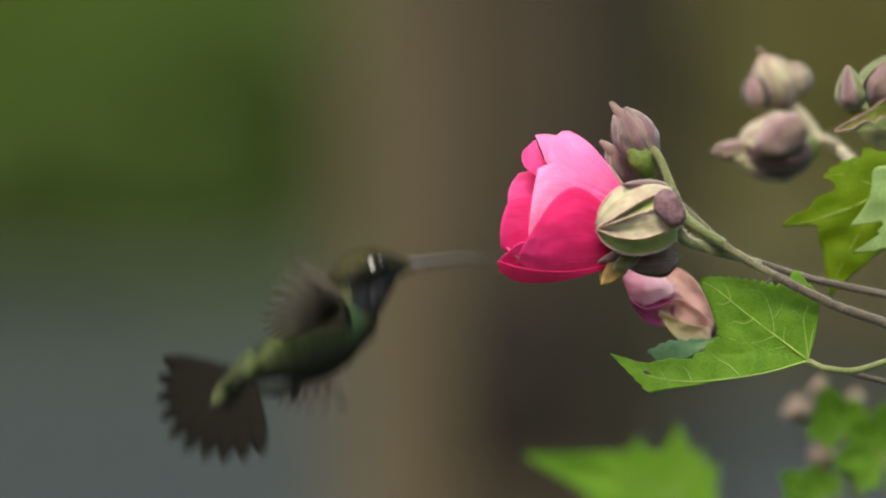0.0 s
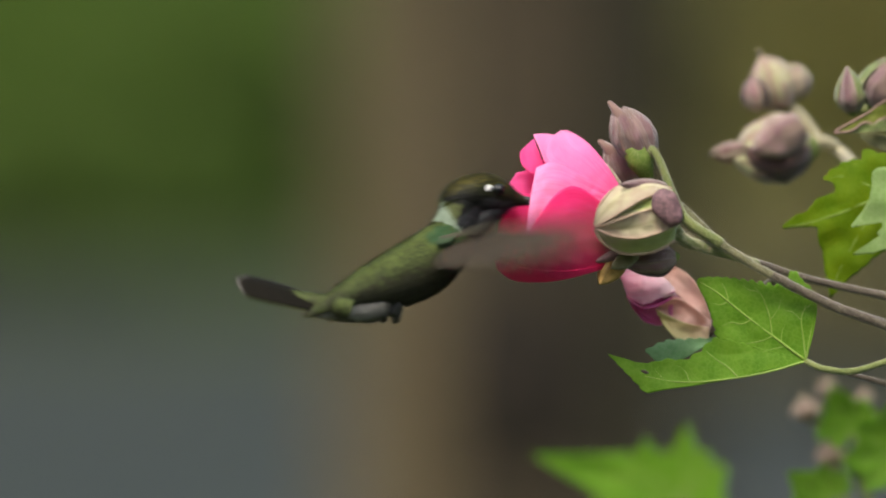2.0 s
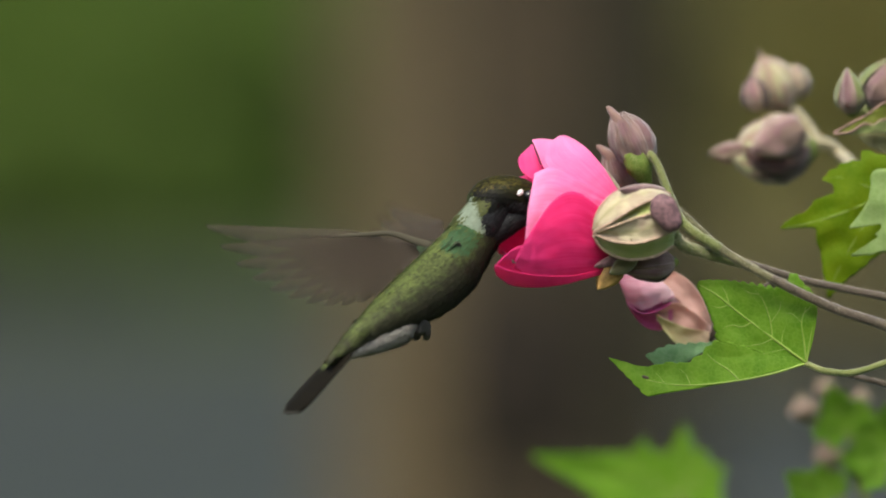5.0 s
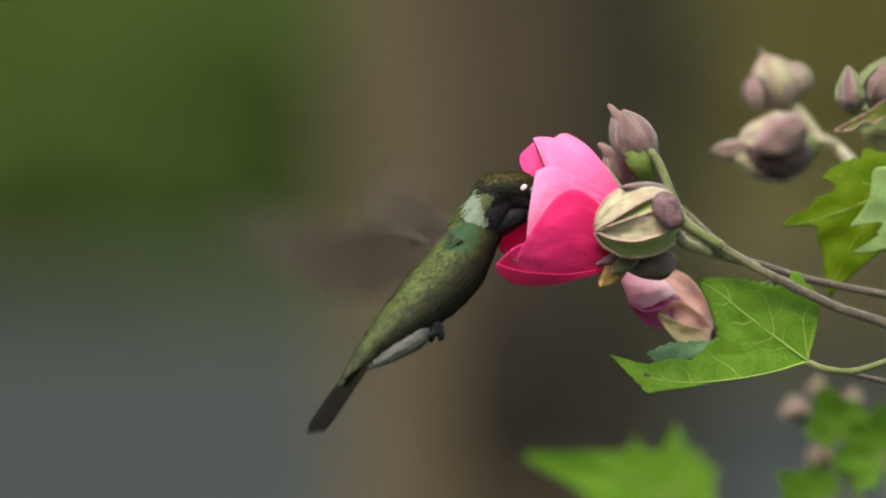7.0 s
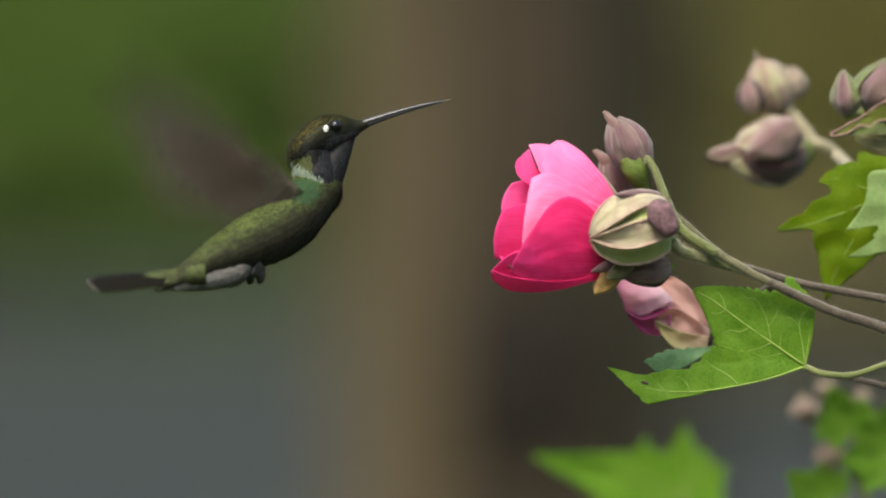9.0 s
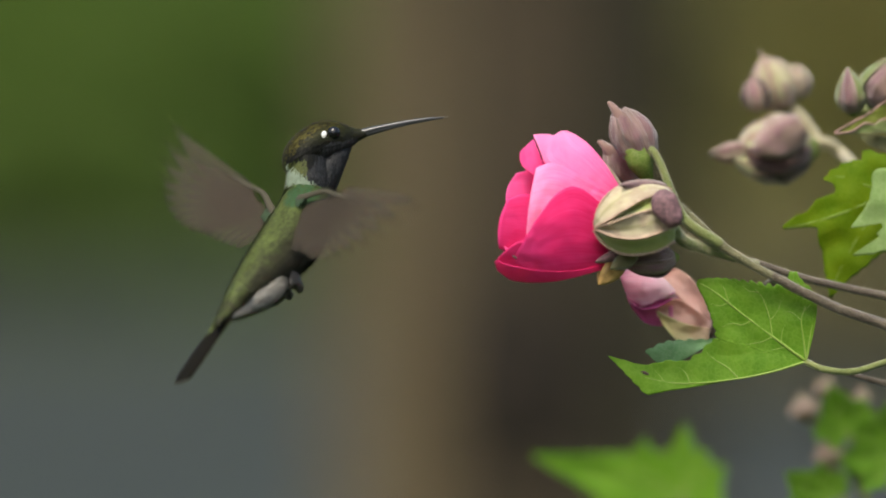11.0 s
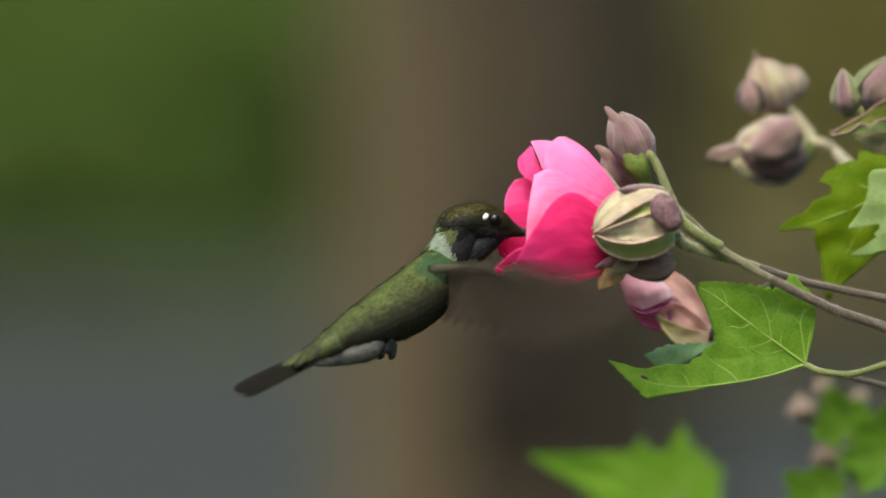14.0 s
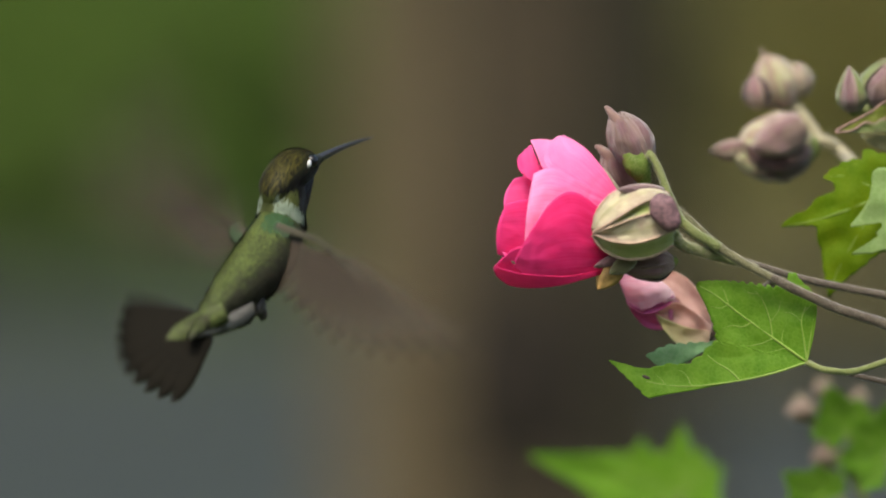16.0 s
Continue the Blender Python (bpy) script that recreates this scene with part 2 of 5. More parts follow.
def fuzz(pts, radii, count, length, seed):
    """Fine short hairs that stand on a stem along the points."""
    rnd = random.Random(seed)
    path = curve_points(pts, 8)
    bm = bmesh.new()
    for _ in range(count):
        x = rnd.uniform(0, len(path) - 1.01)
        i = int(x)
        p = path[i].lerp(path[i + 1], x - i)
        d = (path[i + 1] - path[i]).normalized()
        n = d.cross(Vector((rnd.gauss(0, 1), rnd.gauss(0, 1), rnd.gauss(0, 1)))).normalized()
        k = x / (len(path) - 1) * (len(radii) - 1)
        q = min(int(k), len(radii) - 2)
        r = radii[q] + (radii[q + 1] - radii[q]) * (k - q)
        e = (n + d * rnd.gauss(0, 0.35)).normalized()
        w = e.cross(d).normalized() * 0.00006
        f = p + n * r * 0.9
        bm.faces.new([bm.verts.new(v) for v in (f - w, f + w, f + e * (r * 0.1 + length * rnd.uniform(0.4, 1.2)))])
    return bm


def sheet(bm, grid, thick, mat=0, closed=False):
    """A thin sheet with two faces and rims from a grid of points; keeps (across, along) as UV."""
    uv = bm.loops.layers.uv.verify()
    nu, nv = len(grid), len(grid[0])
    P = np.array([[tuple(p) for p in row] for row in grid])
    du = np.gradient(P, axis=0)
    dv = np.gradient(P, axis=1)
    nrm = np.cross(du, dv)
    nrm /= np.linalg.norm(nrm, axis=2, keepdims=True) + 1e-12
    lay = []
    for s in (0.5, -0.5):
        q = P + nrm * thick * s
        lay.append([[bm.verts.new(q[i, j]) for j in range(nv)] for i in range(nu)])

    def face(vs, co):
        try:
            f = bm.faces.new(vs)
        except ValueError:
            return
        f.material_index = mat
        for l, c in zip(f.loops, co):
            l[uv].uv = c

    def at(i, j):
        return (2 * i / (nu - 1) - 1, j / (nv - 1))

    for i in range(nu - 1):
        for j in range(nv - 1):
            ids = [(i, j), (i + 1, j), (i + 1, j + 1), (i, j + 1)]
            face([lay[0][a][b] for a, b in ids], [at(*k) for k in ids])
            face([lay[1][a][b] for a, b in ids[::-1]], [at(*k) for k in ids[::-1]])
    rim = [(i, 0) for i in range(nu)] + [(nu - 1, j) for j in range(1, nv)]
    rim += [(i, nv - 1) for i in range(nu - 2, -1, -1)] + [(0, j) for j in range(nv - 2, 0, -1)]
    for k in range(len(rim)):
        a, b = rim[k], rim[(k + 1) % len(rim)]
        face([lay[0][a[0]][a[1]], lay[1][a[0]][a[1]], lay[1][b[0]][b[1]], lay[0][b[0]][b[1]]], [at(*a), at(*a), at(*b), at(*b)])
    return bm


def axes(direction, up=Vector((0, -1, 0))):
    """Three axes: along, and two across; the second leans to up."""
    d = direction.normalized()
    b = (up - d * up.dot(d)).normalized()
    return d, b, d.cross(b)


def lobed_leaf(root, lobes, start, stop, facing, bend, teeth, seed, rings=12, spokes=90, thick=0.0003, vein=0.0003, wave=0.0014, veins=()):
    """A palmate leaf that spreads from its root: straight-sided lobes (angle, length, slimness), toothed margin, raised veins.
    facing: two vectors that span the blade; bend: how it bows away, in metres, by the square of the way out."""
    rnd = random.Random(seed)
    ex, ez = facing
    en = ex.cross(ez).normalized()
    jag = [rnd.uniform(0.4, 1.0) for _ in range(teeth + 2)]
    full = max(l for _, l, *_ in lobes)

    def reach(w):
        r = 0
        for a, l, *k in lobes:
            d = (w - a + 180) % 360 - 180
            if abs(d) < 75:
                r = max(r, l * min(1, 1 / (math.cos(radians(d)) + k[0 if d < 0 else -1] * math.sin(radians(abs(d))))))
        x = (w - start) / (stop - start) * teeth
        return r * (1 + 0.055 * jag[int(x) % len(jag)] * ((x % 1.0) - 0.5))

    def lift(w, r):
        q = noise.noise(Vector((w / 22, r / full * 3, seed))) * wave * (r / full)
        for a, l, *k in lobes:
            d = abs((w - a + 180) % 360 - 180)
            q -= 0.0010 * math.exp(-(d / 5.0) ** 2) * min(1, r / full * 2)
        return q + bend * (r / full) ** 2

    def place(w, r):
        a = radians(w)
        return root + ex * (r * math.cos(a)) + ez * (r * math.sin(a)) + en * lift(w, r)

    grid = []
    for i in range(spokes + 1):
        w = start + (stop - start) * i / spokes
        out = reach(min(max(w, start + 0.01), stop - 0.01))
        grid.append([place(w, out * (0.02 + 0.98 * j / rings)) for j in range(rings + 1)])
    bm = bmesh.new()
    sheet(bm, grid, thick)
    ribs = veins or [(a, l) for a, l, *_ in lobes if start + 2 < a < stop - 2]
    side = en * (-0.00015 if en.y > 0 else 0.00015)
    for a, l in ribs:
        gap = min([abs(a - o) for o, _ in ribs if o != a] + [a - start, stop - a, 34])
        lines = 8
        tube(bm, [place(a + 1.2 * math.sin(i * 0.9 + a), l * 0.97 * i / lines) + side for i in range(lines + 1)], [vein, vein * 0.25], 6, 3, 1)
        for i in range(2, 8):
            for s in (-1, 1):
                r0 = l * 0.97 * (i - (0.35 if s > 0 else 0)) / lines
                w1 = a + s * gap * rnd.uniform(0.62, 0.9)
                if not start < w1 < stop:
                    continue
                r1 = min(r0 * rnd.uniform(1.16, 1.3), 0.93 * reach(w1))
                if r1 < r0 * 0.97:
                    continue
                pts = [place(a + (w1 - a) * u, r0 + (r1 - r0) * u ** 1.8) + side for u in (0, 0.3, 0.65, 1)]
                tube(bm, pts, [vein * 0.42, vein * 0.14], 5, 3, 1)
    return bm


def bud(name, parent, base, tip, radius, mat, seed, label="", twist=0.5, cup=None, n=5, belly=0.42, open_tip=0.0, beak=0.5, phase=None, globe=0.0):
    """A closed bud: a green cup and overlapping ribbed sepals that meet in a twisted point. Returns the cup."""
    rnd = random.Random(seed)
    d, b, c = axes(tip - base)
    length = (tip - base).length

    def girth(s):
        if globe:
            x = min(1.0, s / globe)
            return radius * max(math.sqrt(max(0.0, 1 - (2 * x - 1) ** 2)) * (1 - 0.12 * x), 0.15 * (1 - 0.6 * s))
        if s < belly:
            return radius * max(0.12, math.sin(math.pi * s / (2 * belly)) ** 0.6)
        x = (s - belly) / (1 - belly)
        return radius * (0.06 + 0.94 * (1 - x ** 1.7) ** (1.0 + beak))

    bm = bmesh.new()
    tube(bm, [base - d * length * 0.03 + d * length * 0.10 * i for i in range(6)], [girth(0.02) * 0.8, girth(0.08) * 0.9, girth(0.17) * 0.93, girth(0.27) * 0.95, girth(0.37) * 0.95, girth(0.47) * 0.9], 18, 3)
    body = part(name, bm, cup or CUP_GREEN, parent, label, at=base)
    phase = rnd.uniform(0, math.tau) if phase is None else radians(phase)
    for k in range(n):
        w0 = phase + k / n * math.tau
        half = math.pi / n * 1.22
        grid = []
        for i in range(13):
            x = i / 6 - 1
            row = []
            for j in range(19):
                s = 0.02 + 0.98 * j / 18
                w = w0 + x * half * (1 - 0.15 * s) + twist * s * s
                rib = 0.90 + (0.20 * (1 - abs(x) ** 1.5) + 0.21 * abs(x) ** 8 + 0.07 * x) * math.sin(math.pi * min(1, s * 1.1)) ** 0.5
                q = noise.noise(Vector((x * 2 + k * 7, s * 5, seed)))
                r = girth(s) * rib * (1 + 0.12 * q) + open_tip * radius * s ** 4
                row.append(base + d * (length * s) + (b * math.cos(w) + c * math.sin(w)) * r)
            grid.append(row)
        bm = bmesh.new()
        sheet(bm, grid, 0.0003)
        part("sepal", bm, mat[k % len(mat)] if isinstance(mat, tuple) else mat, body, at=base)
    return body


def petal(parent, base, d, b, c, w0, half, length, profile, mat, seed, open_out=0.0, curl=0.0, shift=0.0, lean=0.0, oval=False):
    """One petal of a cupped bloom. profile: radius along the axis; w0: its place round the axis; half: half its width, degrees."""
    grid = []
    for i in range(25):
        x = i / 12 - 1
        top = (1 - 0.22 * abs(x) ** 3 if not oval else (1 - abs(x) ** 2.2 * 0.97) ** 0.6) + 0.012 * math.sin(x * 5 + seed) + 0.03 * noise.noise(Vector((x * 3.2, seed, 4))) + 0.004 * math.sin(x * 17 + seed * 2)
        row = []
        for j in range(25):
            s = j / 24 * top
            w = radians(w0 + x * half * min(1, 0.35 + 1.1 * s ** 0.7) + lean * s * s)
            k = s * (len(profile) - 1)
            q = min(int(k), len(profile) - 2)
            r = profile[q] + (profile[q + 1] - profile[q]) * (k - q)
            r += open_out * s * s + shift + curl * max(0, s - 0.8) * 5 * (1 - 0.4 * x * x)
            r += 0.0017 * noise.noise(Vector((x * 1.7, s * 2.5, seed))) * s + 0.0004 * noise.noise(Vector((x * 6, s * 1.1, seed + 9))) * s + 0.00012 * math.sin(x * 21 + seed) * s
            row.append(base + d * (length * s) + (b * math.cos(w) + c * math.sin(w)) * r)
        grid.append(row)
    bm = bmesh.new()
    sheet(bm, grid, 0.00025)
    return part("petal", bm, mat, parent, at=base)


def flap(parent, root, tip, width, mat, seed, name="bract", curl=0.0, crumple=0.0006):
    """A small pointed leaflet from root to tip."""
    _, bb, cc = axes(tip - root)
    grid = []
    for i in range(7):
        x = i / 3 - 1
        row = []
        for j in range(11):
            s = j / 10
            w = width * (math.sin(math.pi * min(1, 0.18 + s * 0.82)) ** 0.8)
            row.append(root.lerp(tip, s) + cc * (x * w) + bb * (width * 0.35 * (1 - x * x) + curl * s * s + crumple * noise.noise(Vector((x * 2, s * 4, seed)))))
        grid.append(row)
    bm = bmesh.new()
    sheet(bm, grid, 0.0003)
    return part(name, bm, mat, parent, at=root)


def even(knots, n):
    """n + 1 points at even steps along a smooth line through the knots."""
    if len(knots) == 1:
        return [Vector((*knots[0], 0))] * (n + 1)
    line = curve_points([Vector((*k, 0)) for k in knots], 12)
    run = np.concatenate([[0.0], np.cumsum([(q - p).length for p, q in zip(line, line[1:])])])
    want = np.linspace(0, run[-1], n + 1)
    cols = [np.interp(want, run, [p[i] for p in line]) for i in range(2)]
    return [Vector((x, y, 0)) for x, y in zip(*cols)]


def scallop(x, seed):
    """A rounded, uneven saw tooth for leaf margins."""
    k, f = int(math.floor(x)), x - math.floor(x)
    return (0.55 + 0.45 * math.sin(k * 12.9 + seed * 3.1)) * (math.sin(math.pi * f ** 1.5) - 0.35)


def patch(bm, low, high, depth, thick=0.00025, rows=24, cols=40, teeth=0, tooth=5.0, end_teeth=0, lip=0.0, crumple=0.0, seed=0, mat=0, hollow=0.0, bow=0.0):
    """A thin sheet between two edge lines given by a few knots in drawing units; depth(a, b): its place behind the flower in mm.
    teeth along the high edge, end_teeth along the far end; lip: the far rim turns to the eye; crumple: small folds, mm;
    hollow: how far the middle sinks between its edges, mm; bow: how far the far end bulges out."""
    A, B = even(low, cols), even(high, cols)
    grid = []
    for i in range(rows + 1):
        x = i / rows
        row = []
        for j in range(cols + 1):
            u = j / cols
            p = A[j].lerp(B[j], x)
            out = (B[j] - A[j]).normalized() if (B[j] - A[j]).length > 1e-6 else Vector((0, 0, 0))
            if teeth:
                p = p + out * tooth * scallop(u * teeth, seed) * x ** 6
            if end_teeth:
                away = (p - A[max(0, j - 3)].lerp(B[max(0, j - 3)], x))
                if away.length > 1e-6:
                    p = p + away.normalized() * tooth * scallop(x * end_teeth, seed + 5) * u ** 12
            if bow:
                away = p - A[max(0, j - 3)].lerp(B[max(0, j - 3)], x)
                p = p + away.normalized() * bow * (1 - (2 * x - 1) ** 2) * u ** 6 if away.length > 1e-6 else p
            d = depth(p.x, p.y) + hollow * math.sin(math.pi * x) * math.sin(math.pi * min(1, u + 0.1)) ** 0.5 - lip * u ** 7 + crumple * (noise.noise(Vector((p.x / 34, p.y / 34, seed))) + 0.5 * noise.noise(Vector((p.x / 13, p.y / 13, seed + 3))))
            row.append(spot(p.x, p.y, d))
        grid.append(row)
    return sheet(bm, grid, thick, mat)


def ribbon(bm, knots, depth, radius, proud=0.3, mat=0, taper=0.3, steps=5):
    """A raised vein or rim along knots on a sheet of that depth."""
    tube(bm, [spot(a, b, depth(a, b) - proud) for a, b in knots], [radius * U, radius * taper * U], 6, steps, mat)
    return bm


def swollen(ca, cb, d, ra, rb, rd, tilt=0.0):
    """The depth of the front of an egg: its middle, its half axes across, down (drawing units) and towards the eye (mm)."""
    co, si = math.cos(radians(tilt)), math.sin(radians(tilt))

    def depth(a, b):
        x, y = ((a - ca) * co + (b - cb) * si) / ra, (-(a - ca) * si + (b - cb) * co) / rb
        return d - rd * math.sqrt(max(0.02, 1 - x * x - y * y))
    return depth


# ---- ground, track, post and shrubs ----
def ground_material(name, stops, scale, rough, relief):
    m, t, b = material(name, rough, 0.0, 0.35)
    v = coords(t, "Object")
    c = ramp(t, noisy(t, v, scale, 6.0, 0.65), stops)
    c = blend(t, ramp(t, noisy(t, v, scale * 25, 4.0), [(0.4, (0, 0, 0)), (0.75, (0.5, 0.5, 0.5))]), c, stops[0][1])
    t.links.new(c, b.inputs["Base Color"])
    bump(t, b, noisy(t, v, scale * 30, 4.0), 0.6, relief)
    return m


SOIL = ground_material("grassy_soil", [(0.3, (0.028, 0.042, 0.014)), (0.55, (0.046, 0.063, 0.023)), (0.75, (0.068, 0.068, 0.033))], 1.6, 0.9, 0.02)
GRAVEL = ground_material("wet_gravel", [(0.3, (0.020, 0.025, 0.024)), (0.7, (0.033, 0.040, 0.038))], 1.2, 0.6, 0.01)


def quad_sheet(name, x0, x1, y0, y1, z, mat, label, n=2, lump=0.0, kind="structure"):
    bm = bmesh.new()
    g = []
    for i in range(n + 1):
        g.append([])
        for j in range(n + 1):
            x, y = x0 + (x1 - x0) * i / n, y0 + (y1 - y0) * j / n
            g[-1].append(bm.verts.new((x, y, z + lump * noise.noise(Vector((x * 0.7, y * 0.7, 3))))))
    for i in range(n):
        for j in range(n):
            bm.faces.new((g[i][j], g[i + 1][j], g[i + 1][j + 1], g[i][j + 1]))
    ob = new(name, mesh_of(name, bm, mat))
    return tagged(ob, label, kind=kind)


quad_sheet("ground", -900, 900, -900, 900, 0.0, SOIL, "dark grassy soil reaching to the horizon", 4)
quad_sheet("road", -60, 60, 5.2, 12.6, 0.012, GRAVEL, "wet grey gravel track across the clearing", 60, 0.006)

def bark_material(name, dark, light, stain, scale):
    m, t, b = material(name, 0.88, 0.0, 0.2)
    v = coords(t, "Object", (1, 1, 0.1))
    c = ramp(t, noisy(t, v, scale, 6.0, 0.65), [(0.3, dark), (0.7, light)])
    c = blend(t, ramp(t, noisy(t, coords(t, "Object", (1, 1, 0.45)), 13.0, 3.0), [(0.45, (0, 0, 0)), (0.65, (0.7, 0.7, 0.7))]), c, stain)
    t.links.new(c, b.inputs["Base Color"])
    bump(t, b, noisy(t, v, scale * 1.5, 5.0), 0.8, 0.004)
    return m


WOOD = bark_material("weathered_wood", (0.150, 0.110, 0.058), (0.215, 0.161, 0.090), (0.132, 0.102, 0.056), 60.0)
BARK_BROWN = bark_material("brown_bark", (0.052, 0.044, 0.025), (0.088, 0.073, 0.042), (0.042, 0.036, 0.019), 45.0)
BARK_DARK = bark_material("dark_bark", (0.047, 0.036, 0.022), (0.080, 0.061, 0.038), (0.037, 0.029, 0.017), 45.0)


def trunk(name, x, y, radius, height, mat, seed, label, category, cap):
    """A trunk or post that stands in the ground, uneven round about, a little wider at its foot."""
    ob = new(name)
    ob.location = (x, y, 0)
    ORIGIN[ob] = Vector((0, 0, 0))
    tagged(ob, label, category)
    bm = bmesh.new()
    rings = []
    for i in range(61):
        z = -0.05 + height * i / 60
        ring = []
        for k in range(40):
            w = k / 40 * math.tau
            q = radius * (1 + 0.25 * math.exp(-z / 0.15)) * (1 + 0.05 * noise.noise(Vector((math.cos(w) * 2, math.sin(w) * 2, z * 1.5 + seed))) + 0.035 * noise.noise(Vector((math.cos(w) * 9, math.sin(w) * 9, z * 4 + seed))))
            ring.append(bm.verts.new((math.cos(w) * q, math.sin(w) * q, z)))
        rings.append(ring)
    for r0, r1 in zip(rings, rings[1:]):
        for k in range(40):
            bm.faces.new((r0[k], r0[(k + 1) % 40], r1[(k + 1) % 40], r1[k]))
    bm.faces.new(rings[-1])
    part("shaft" if cap else "trunk", bm, mat, ob)
    if cap:
        bm = bmesh.new()
        bmesh.ops.create_cone(bm, segments=40, cap_ends=True, radius1=radius * 1.02, radius2=radius * 0.5, depth=0.03, matrix=Matrix.Translation((0, 0, height - 0.04)))
        part("cap", bm, mat, ob)
    else:
        for k in range(4):
            w = k * 1.7 + seed
            bm = bmesh.new()
            tube(bm, [Vector((0, 0, height - 0.15)), Vector((math.cos(w) * 0.3, math.sin(w) * 0.3, height + 0.35)), Vector((math.cos(w) * 0.9, math.sin(w) * 0.9, height + 0.9))], [radius * 0.7, radius * 0.4, radius * 0.12], 10, 6)
            part("limb", bm, mat, ob)
        rnd = random.Random(seed)
        verts, faces = [], []
        for _ in range(3500):
            p = Vector((rnd.gauss(0, 0.55), rnd.gauss(0, 0.55), height + 0.9 + rnd.gauss(0, 0.32)))
            e = Vector((rnd.gauss(0, 1), rnd.gauss(0, 1), rnd.gauss(0, 0.6))).normalized() * 0.06
            f = e.cross(Vector((rnd.gauss(0, 1), rnd.gauss(0, 1), rnd.gauss(0, 1)))).normalized() * 0.026
            i = len(verts)
            verts += [p - e, p - f, p + e, p + f]
            faces += [(i, i + 1, i + 2), (i, i + 2, i + 3)]
        me = bpy.data.meshes.new("crown")
        me.from_pydata([tuple(v) for v in verts], [], faces)
        me.materials.append(FOLIAGE)
        crown = new("crown", me)
        crown.parent = ob
        tagged(crown, kind="stuff")
    return ob


def foliage_material(name, dark, mid, light):
    m, t, b = material(name, 0.6, 0.0, 0.3)
    g = t.nodes.new("ShaderNodeNewGeometry")
    c = ramp(t, g.outputs["Random Per Island"], [(0.0, dark), (0.5, mid), (1.0, light)])
    c = blend(t, ramp(t, noisy(t, coords(t, "Object"), 1.1, 2.0), [(0.42, (0, 0, 0)), (0.6, (0.8, 0.8, 0.8))]), c, dark)
    t.links.new(c, b.inputs["Base Color"])
    thin(t, b, c, 0.4)
    return m


FOLIAGE = foliage_material("shrub_foliage", (0.13, 0.22, 0.04), (0.19, 0.32, 0.055), (0.25, 0.40, 0.07))
# Darker copy of the shrub foliage: shade at the left put in its colour.
FOLIAGE_SHADED = foliage_material("shaded_foliage", (0.127, 0.185, 0.048), (0.176, 0.264, 0.067), (0.23, 0.33, 0.087))
UNDERGROWTH = foliage_material("undergrowth_foliage", (0.110, 0.175, 0.034), (0.154, 0.250, 0.046), (0.200, 0.314, 0.058))
UNDERGROWTH_BROWN = foliage_material("dry_undergrowth", (0.12, 0.11, 0.055), (0.16, 0.145, 0.072), (0.20, 0.18, 0.092))
FOLIAGE_OLIVE = foliage_material("olive_foliage", (0.23, 0.22, 0.075), (0.33, 0.30, 0.10), (0.40, 0.36, 0.125))
BARK = stem_material("shrub_bark", (0.05, 0.04, 0.03), (0.12, 0.10, 0.07), 60)


def shrub(x, y, width, depth, height, mat, seed, count, label, size=0.11):
    rnd = random.Random(seed)
    ob = new("shrub")
    ob.location = (x, y, 0)
    tagged(ob, label, "shrub", "background shrubs")
    ORIGIN[ob] = Vector((0, 0, 0))
    for k in range(5):
        bm = bmesh.new()
        px, py = rnd.uniform(-0.4, 0.4) * width, rnd.uniform(-0.3, 0.3) * depth
        tube(bm, [Vector((px * 0.4, py * 0.4, -0.05)), Vector((px * 0.7, py * 0.7, height * 0.35)), Vector((px, py, height * 0.8))], [0.05, 0.035, 0.012], 8, 6)
        part("limb", bm, BARK, ob)
    verts, faces = [], []
    for k in range(count):
        w, h = rnd.uniform(0, math.tau), rnd.random() ** 0.8
        q = rnd.uniform(0.45, 1.0) ** 0.5
        swell = (1 - max(0, h - 0.45) ** 2 * 2.6) * (1 + 0.25 * math.sin(w * 3 + seed) * math.sin(h * 6))
        p = Vector((math.cos(w) * width / 2 * q * swell, math.sin(w) * depth / 2 * q * swell, h * height + 0.05))
        e = Vector((rnd.gauss(0, 1), rnd.gauss(0, 1), rnd.gauss(0, 0.6))).normalized()
        f = e.cross(Vector((rnd.gauss(0, 1), rnd.gauss(0, 1), rnd.gauss(0, 1)))).normalized()
        s = size * rnd.uniform(0.6, 1.4)
        g = e.cross(f) * s * 0.12
        i = len(verts)
        verts += [p - e * s, p - f * s * 0.42 + g, p + e * s, p + f * s * 0.42 + g]
        faces += [(i, i + 1, i + 2), (i, i + 2, i + 3)]
    me = bpy.data.meshes.new("foliage")
    me.from_pydata([tuple(v) for v in verts], [], faces)
    me.materials.append(mat)
    crown = new("foliage", me)
    crown.parent = ob
    tagged(crown, kind="stuff")
    return ob


shrub(-1.20, 13.5, 2.7, 0.8, 0.75, UNDERGROWTH, 6, 5000, "low even green undergrowth at the edge of the track", 0.08)
shrub(0.92, 11.7, 1.4, 0.8, 0.20, UNDERGROWTH_BROWN, 7, 3500, "low brown-olive growth beside the track", 0.06)
shrub(-0.20, 14.6, 2.0, 1.5, 3.0, FOLIAGE, 1, 8000, "dense fresh green leafy shrub beyond the track")
shrub(-1.60, 14.6, 2.3, 1.6, 3.0, FOLIAGE_SHADED, 5, 8000, "dense green shrub beyond the track with shade in its colour")
shrub(-4.3, 14.3, 3.0, 1.8, 3.2, FOLIAGE_SHADED, 2, 5000, "dense dark green leafy shrub beyond the track")
shrub(1.5, 14.0, 2.8, 1.6, 2.8, FOLIAGE_OLIVE, 3, 8000, "olive-brown leafy shrub beyond the track")
